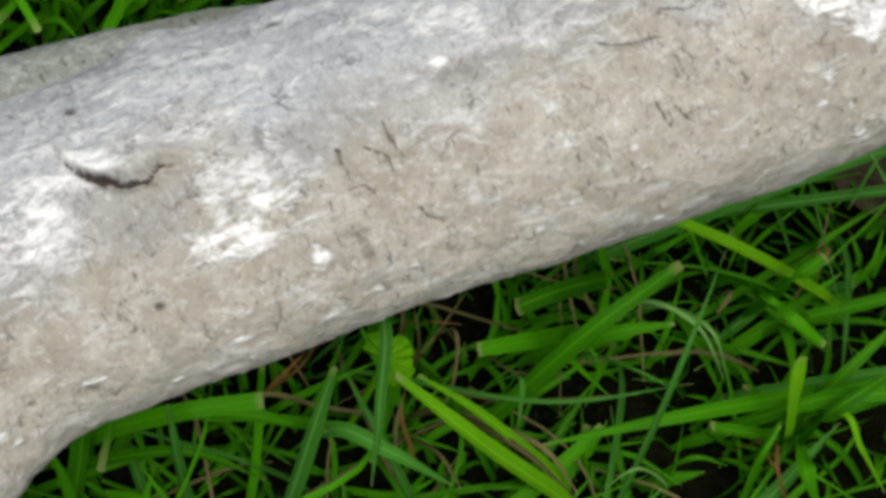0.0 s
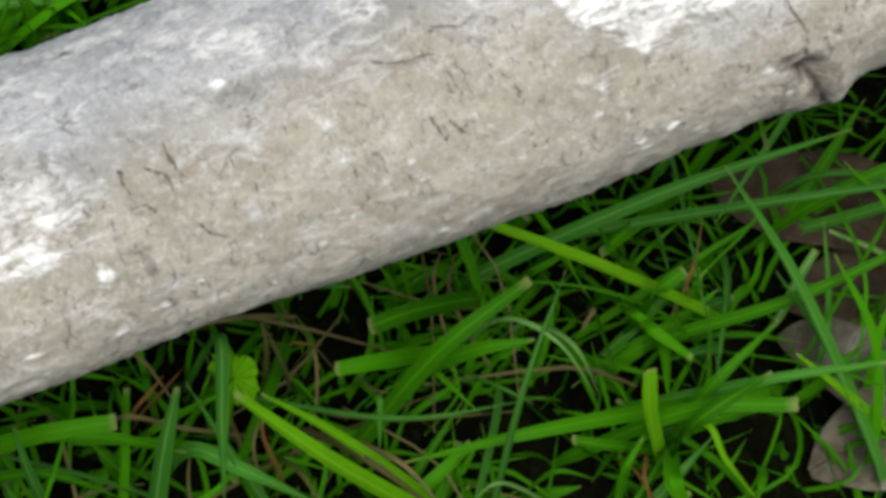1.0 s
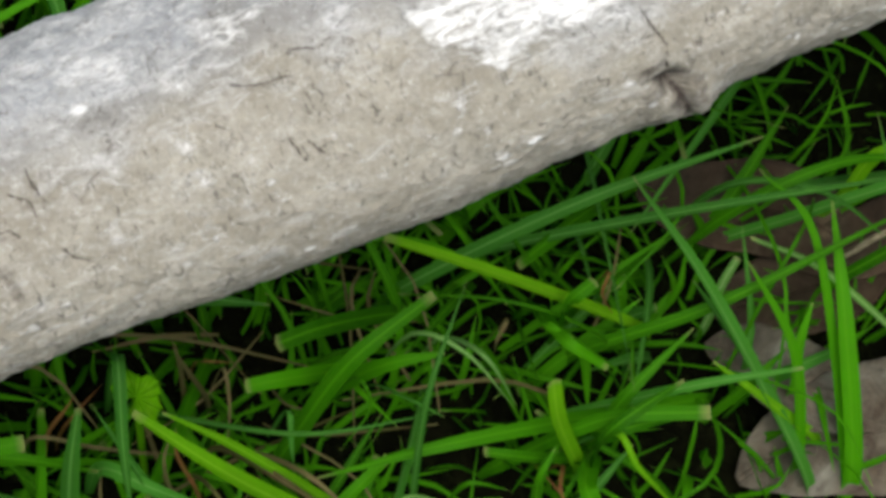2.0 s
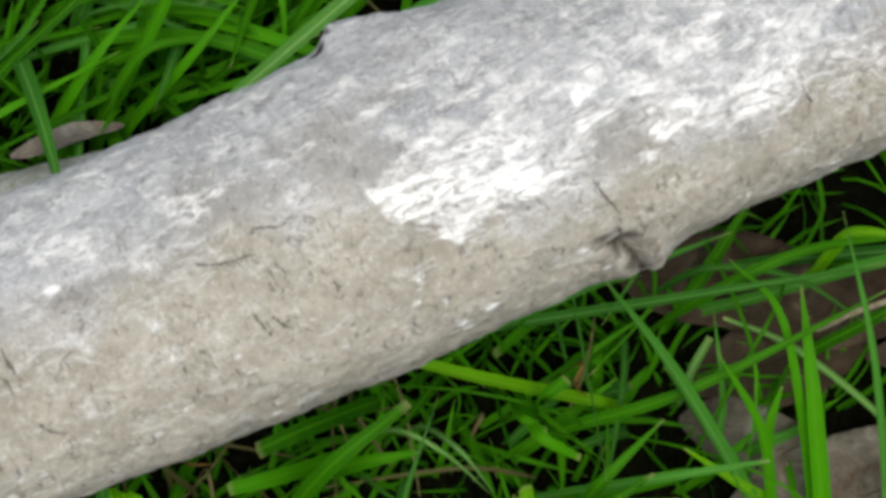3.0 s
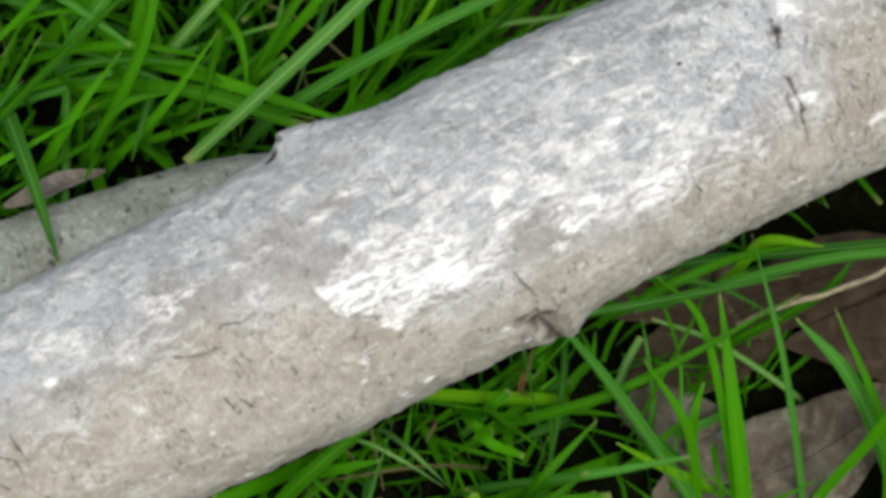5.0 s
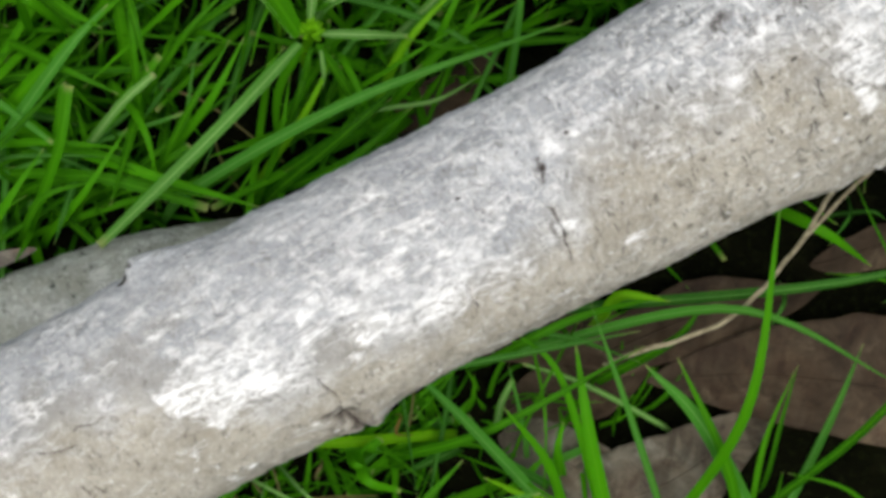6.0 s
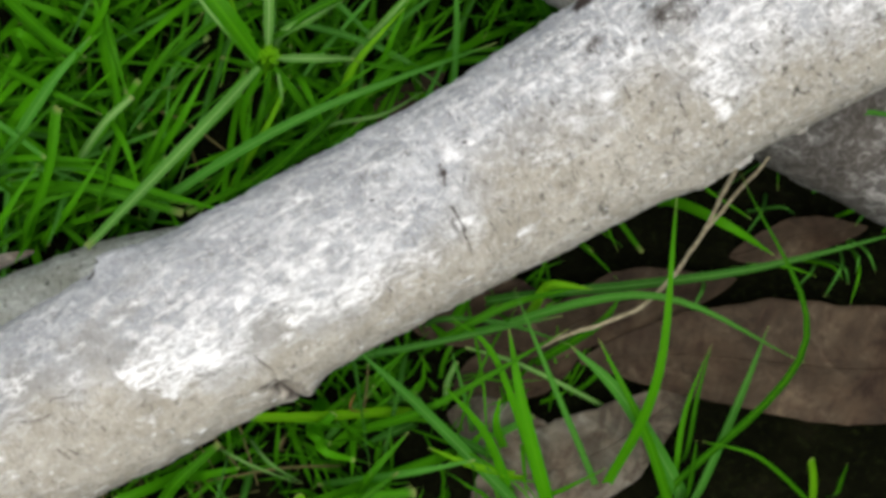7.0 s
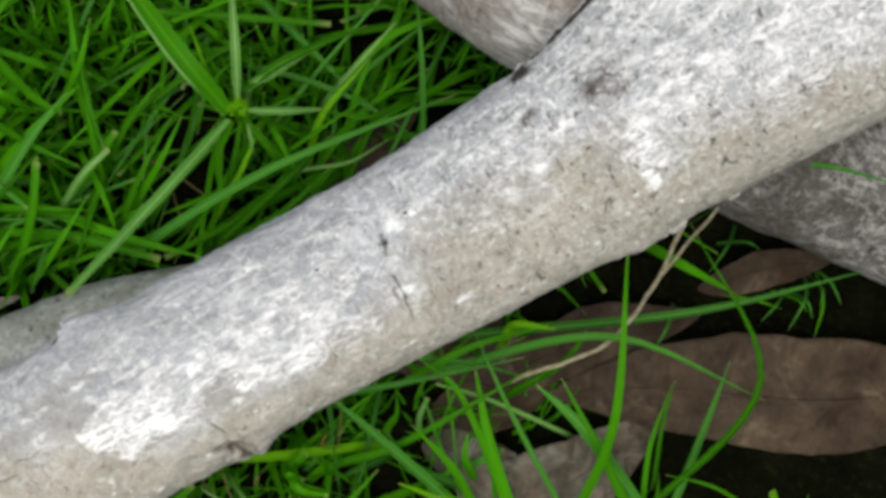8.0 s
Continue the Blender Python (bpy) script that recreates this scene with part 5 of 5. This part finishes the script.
blade(tuft, (-0.0237, 0.0363, 0.0150), (-0.0122, 0.0448, 0.0420), (0.0002, 0.0600, 0.0450), 0.0028, FRESH, 0.1)
blade(tuft, (-0.0452, 0.0567, 0.0200), (-0.0361, 0.0405, 0.0380), (-0.0327, 0.0271, 0.0300), 0.0026, FRESH, 0.1)
blade(tuft, (-0.0628, 0.0170, 0.0120), (-0.0520, 0.0238, 0.0340), (-0.0400, 0.0402, 0.0400), 0.0027, FRESH, 0.1)
blade(tuft, (-0.0739, 0.0365, 0.0200), (-0.0598, 0.0340, 0.0360), (-0.0449, 0.0335, 0.0360), 0.0014, BLUISH, 0)
tuft = thing("grass_tuft", (-0.000, 0.071, 0), "green grass tuft around the sedge plant", "grass", "grass tufts")
blade(tuft, (-0.0003, 0.0714, 0.0200), (-0.0024, 0.0743, 0.0500), (-0.0065, 0.0875, 0.0550), 0.0019, LIME, 0.1)
blade(tuft, (-0.0037, 0.0302, 0.0150), (0.0125, 0.0366, 0.0400), (0.0273, 0.0462, 0.0450), 0.0042, FRESH, 0.1)
blade(tuft, (-0.0057, 0.0272, 0.0120), (0.0155, 0.0315, 0.0340), (0.0331, 0.0453, 0.0400), 0.0036, FRESH, 0.1)
blade(tuft, (0.0323, 0.0703, 0.0200), (0.0427, 0.0745, 0.0500), (0.0547, 0.0857, 0.0550), 0.0024, PALE, 0.2)
blade(tuft, (0.0101, 0.0486, 0.0150), (0.0284, 0.0559, 0.0400), (0.0510, 0.0687, 0.0450), 0.0018, FRESH, 0)
blade(tuft, (-0.0382, 0.0512, 0.0150), (-0.0255, 0.0626, 0.0450), (-0.0114, 0.0763, 0.0500), 0.0024, FRESH, 0.1)
blade(tuft, (-0.0369, 0.0798, 0.0200), (-0.0284, 0.0808, 0.0450), (-0.0227, 0.0886, 0.0500), 0.0021, FRESH, 0.1)
blade(tuft, (-0.0019, 0.0369, 0.0120), (0.0034, 0.0481, 0.0360), (0.0065, 0.0592, 0.0400), 0.0028, FRESH, 0.1)
tuft = thing("grass_tuft", (-0.010, -0.050, 0), "fine curling green grass tuft under the branch", "grass", "grass tufts")
blade(tuft, (-0.0101, -0.0495, 0.0300), (-0.0012, -0.0545, 0.0360), (0.0118, -0.0599, 0.0200), 0.0012, PALE, 0.1)
blade(tuft, (-0.0214, -0.0587, 0.0300), (-0.0181, -0.0642, 0.0300), (-0.0220, -0.0704, 0.0200), 0.0009, FRESH, 0.1)
blade(tuft, (-0.0143, -0.0552, 0.0120), (-0.0105, -0.0624, 0.0300), (-0.0049, -0.0662, 0.0340), 0.0011, BLUISH, 0.1)
blade(tuft, (-0.0008, -0.0787, 0.0120), (0.0004, -0.0775, 0.0300), (0.0092, -0.0775, 0.0260), 0.0014, FRESH, 0.1)
blade(tuft, (0.0273, -0.0674, 0.0340), (0.0322, -0.0739, 0.0340), (0.0449, -0.0788, 0.0200), 0.0016, LIME, 0.2)
blade(tuft, (0.0159, -0.0796, 0.0120), (0.0137, -0.0762, 0.0300), (0.0160, -0.0710, 0.0340), 0.0020, FRESH, 0.2)
blade(tuft, (0.0473, -0.0740, 0.0120), (0.0444, -0.0674, 0.0300), (0.0443, -0.0622, 0.0340), 0.0012, FRESH, 0.1)
blade(tuft, (-0.0335, -0.0655, 0.0300), (-0.0325, -0.0717, 0.0300), (-0.0305, -0.0758, 0.0200), 0.0014, BLUISH, 0.1)
tuft = thing("grass_tuft", (-0.037, -0.070, 0), "dry straw-brown grass stems tangled in the turf", "dead grass", "dry stems")
blade(tuft, (-0.0367, -0.0705, 0.0140), (-0.0284, -0.0779, 0.0300), (-0.0179, -0.0838, 0.0200), 0.0013, STRAW, 0.3)
blade(tuft, (-0.0455, -0.0583, 0.0300), (-0.0435, -0.0656, 0.0260), (-0.0431, -0.0715, 0.0140), 0.0008, STRAW, 0.1)
blade(tuft, (-0.0357, -0.0563, 0.0120), (-0.0325, -0.0633, 0.0240), (-0.0260, -0.0640, 0.0260), 0.0008, STRAW, 0.1)
blade(tuft, (0.0079, -0.0455, 0.0300), (0.0061, -0.0495, 0.0300), (0.0078, -0.0496, 0.0200), 0.0010, STRAW, 0.4)
blade(tuft, (-0.0499, -0.0538, 0.0140), (-0.0489, -0.0574, 0.0300), (-0.0437, -0.0573, 0.0300), 0.0008, RUST, 0.1)
blade(tuft, (-0.0488, -0.0752, 0.0140), (-0.0459, -0.0801, 0.0260), (-0.0411, -0.0855, 0.0240), 0.0012, STRAW, 0.2)
blade(tuft, (0.0285, -0.0342, 0.0300), (0.0272, -0.0390, 0.0300), (0.0343, -0.0390, 0.0160), 0.0009, RUST, 0.1)
tuft = thing("grass_tuft", (0.030, 0.050, 0), "bright yellow-green grass blades beside the sedge", "grass", "grass tufts")
blade(tuft, (-0.0024, 0.0266, 0.0200), (0.0152, 0.0372, 0.0450), (0.0345, 0.0537, 0.0500), 0.0036, FRESH, 0.1)
blade(tuft, (-0.0071, 0.0300, 0.0150), (0.0054, 0.0443, 0.0400), (0.0125, 0.0578, 0.0450), 0.0026, LIME, 0.1)
blade(tuft, (0.0383, 0.0589, 0.0200), (0.0419, 0.0663, 0.0450), (0.0478, 0.0786, 0.0500), 0.0026, FRESH, 0.1)
blade(tuft, (0.0263, 0.0519, 0.0200), (0.0317, 0.0616, 0.0420), (0.0465, 0.0763, 0.0500), 0.0030, LIME, 0.1)
blade(tuft, (0.0096, 0.0693, 0.0450), (0.0186, 0.0728, 0.0520), (0.0288, 0.0790, 0.0500), 0.0030, PALE, 0.3)
blade(tuft, (0.0235, 0.0461, 0.0300), (0.0391, 0.0468, 0.0400), (0.0522, 0.0545, 0.0360), 0.0016, PALE, 0.1)
blade(tuft, (-0.0072, 0.0253, 0.0150), (-0.0016, 0.0373, 0.0360), (0.0013, 0.0523, 0.0450), 0.0022, FRESH, 0.1)
blade(tuft, (0.0591, 0.0678, 0.0300), (0.0461, 0.0593, 0.0450), (0.0316, 0.0619, 0.0450), 0.0026, FRESH, 0.1)
blade(tuft, (0.0149, 0.0616, 0.0300), (0.0202, 0.0499, 0.0340), (0.0248, 0.0430, 0.0200), 0.0024, FRESH, 0.1)
tuft = thing("grass_tuft", (-0.045, 0.050, 0), "upright bright green grass blades in the dense lawn", "grass", "grass tufts")
blade(tuft, (-0.0375, 0.0441, 0.0200), (-0.0380, 0.0589, 0.0450), (-0.0398, 0.0803, 0.0500), 0.0026, FRESH, 0.1)
blade(tuft, (-0.0652, 0.0706, 0.0500), (-0.0591, 0.0677, 0.0480), (-0.0552, 0.0668, 0.0300), 0.0030, FRESH, 0.1)
blade(tuft, (-0.0332, 0.0322, 0.0200), (-0.0243, 0.0446, 0.0420), (-0.0137, 0.0610, 0.0480), 0.0026, FRESH, 0.1)
blade(tuft, (-0.0692, 0.0155, 0.0150), (-0.0615, 0.0233, 0.0350), (-0.0482, 0.0273, 0.0360), 0.0028, FRESH, 0.1)
tuft = thing("grass_tuft", (0.085, -0.055, 0), "crossing green grass blades over grey dry leaves", "grass", "grass tufts")
blade(tuft, (0.0748, -0.0648, 0.0100), (0.0665, -0.0481, 0.0300), (0.0537, -0.0334, 0.0400), 0.0036, FRESH, 0.1)
blade(tuft, (0.0554, -0.0134, 0.0300), (0.0724, -0.0159, 0.0360), (0.0942, -0.0219, 0.0240), 0.0020, BLUISH, 0.1)
blade(tuft, (0.0736, -0.0511, 0.0120), (0.0704, -0.0447, 0.0240), (0.0712, -0.0375, 0.0300), 0.0032, FRESH, 0.2)
blade(tuft, (0.0852, -0.0670, 0.0100), (0.0702, -0.0271, 0.0360), (0.0571, -0.0138, 0.0400), 0.0026, FRESH, 0.1)
blade(tuft, (0.1237, -0.0688, 0.0100), (0.1129, -0.0486, 0.0340), (0.0996, -0.0222, 0.0420), 0.0038, FRESH, 0.1)
blade(tuft, (0.0551, -0.0193, 0.0300), (0.0738, -0.0111, 0.0400), (0.0974, -0.0056, 0.0360), 0.0030, FRESH, 0.2)
blade(tuft, (0.1303, -0.0553, 0.0120), (0.1316, -0.0389, 0.0260), (0.1360, -0.0241, 0.0300), 0.0020, FRESH, 0.1)
tuft = thing("grass_tuft", (0.185, 0.014, 0), "thin dim grass blades in the shade of the fork", "grass", "grass tufts")
shade_rng = random.Random(61)
for k in range(26):
    x, y, turn = shade_rng.uniform(0.135, 0.245), shade_rng.uniform(0.000, 0.034), shade_rng.uniform(-2.6, 0.9)
    reach, rise = shade_rng.uniform(0.010, 0.026), shade_rng.uniform(0.008, 0.024)
    tip = (x + reach * math.cos(turn), y + reach * math.sin(turn), 0.006 + rise * 0.8)
    blade(tuft, (x, y, 0.001), ((x + tip[0]) / 2, (y + tip[1]) / 2, 0.004 + rise), tip, shade_rng.uniform(0.0010, 0.0019), BLUISH if k % 3 else FRESH, 0.1)
sedge = thing("sedge_plant", (0.006, 0.062, 0), "green sedge with leaves radiating from a knobbly head", "plant")
sedge_head(sedge, (0.0064, 0.0621, 0.05))
blade(sedge, (0.0038, 0.0614, 0.0500), (-0.0102, 0.0788, 0.0620), (-0.0400, 0.1240, 0.0500), 0.0072, FRESH, 0.1, rooted=False, name="leaf")
blade(sedge, (0.0022, 0.0606, 0.0505), (-0.0128, 0.0770, 0.0632), (-0.0405, 0.1235, 0.0505), 0.0012, PALE, 0.1, rooted=False, name="leaf_margin")
blade(sedge, (0.0065, 0.0647, 0.0500), (0.0074, 0.0785, 0.0640), (0.0065, 0.1000, 0.0600), 0.0036, PALE, 0.2, rooted=False, name="leaf")
blade(sedge, (0.0089, 0.0619, 0.0500), (0.0201, 0.0600, 0.0560), (0.0313, 0.0613, 0.0500), 0.0029, PALE, 0.4, rooted=False, name="leaf")
blade(sedge, (0.0037, 0.0593, 0.0500), (-0.0163, 0.0366, 0.0560), (-0.0472, 0.0099, 0.0400), 0.0041, SAGE, 0.7, rooted=False, name="leaf")
blade(sedge, (0.0081, 0.0599, 0.0480), (0.0163, 0.0498, 0.0400), (0.0254, 0.0390, 0.0200), 0.0032, FRESH, 0.1, rooted=False, name="leaf")
blade(sedge, (0.0081, 0.0685, 0.0480), (0.0223, 0.0758, 0.0550), (0.0463, 0.0865, 0.0500), 0.0035, FRESH, 0.1, rooted=False, name="leaf")
blade(sedge, (0.0068, 0.0595, 0.0460), (0.0052, 0.0529, 0.0400), (0.0016, 0.0441, 0.0200), 0.0021, FRESH, 0.1, rooted=False, name="leaf")
blade(sedge, (0.0091, 0.0581, 0.0480), (0.0098, 0.0533, 0.0460), (0.0101, 0.0497, 0.0400), 0.0014, PALE, 0, rooted=False, name="leaf")
blade(sedge, (0.0046, 0.0596, 0.0460), (-0.0013, 0.0506, 0.0350), (-0.0017, 0.0395, 0.0150), 0.0029, FRESH, 0.1, rooted=False, name="leaf")

# ---- a small lobed weed under the branch ----
weed = thing("weed", (-0.0610, -0.0690, 0), "small bright green weed with a lobed leaf", "plant")
v, f = tube(curve_through([(0.004, -0.004, -0.003), (0.002, -0.002, 0.022), (0, 0, 0.046)], 14), 0.0007)
part("stem", mesh_of("stem", v, f, LIME, across=np.full(len(v), 0.25), along=np.zeros(len(v))), weed)
for turn, size in ((2.4, 0.0052), (0.7, 0.0046), (-0.9, 0.0056)):
    rows, cols = 9, 25
    u, w = np.meshgrid(np.linspace(0, 1, rows), np.linspace(-1.25, 1.25, cols), indexing="ij")
    reach = size * (1 - 0.12 * np.abs(np.sin(w * 5.0))) * np.cos(w * 0.75)
    p = np.stack([u * reach * np.cos(w * 0.8 + turn), u * reach * np.sin(w * 0.8 + turn), 0.047 + 0.0014 * u**2 - 0.0008 * u * np.cos(w * 9)], -1)
    part("lobe", mesh_of("lobe", p.reshape(-1, 3), grid_faces(rows, cols, False), LIME, across=(0.2 + 0.2 * u).ravel(), along=np.zeros(u.size)), weed)
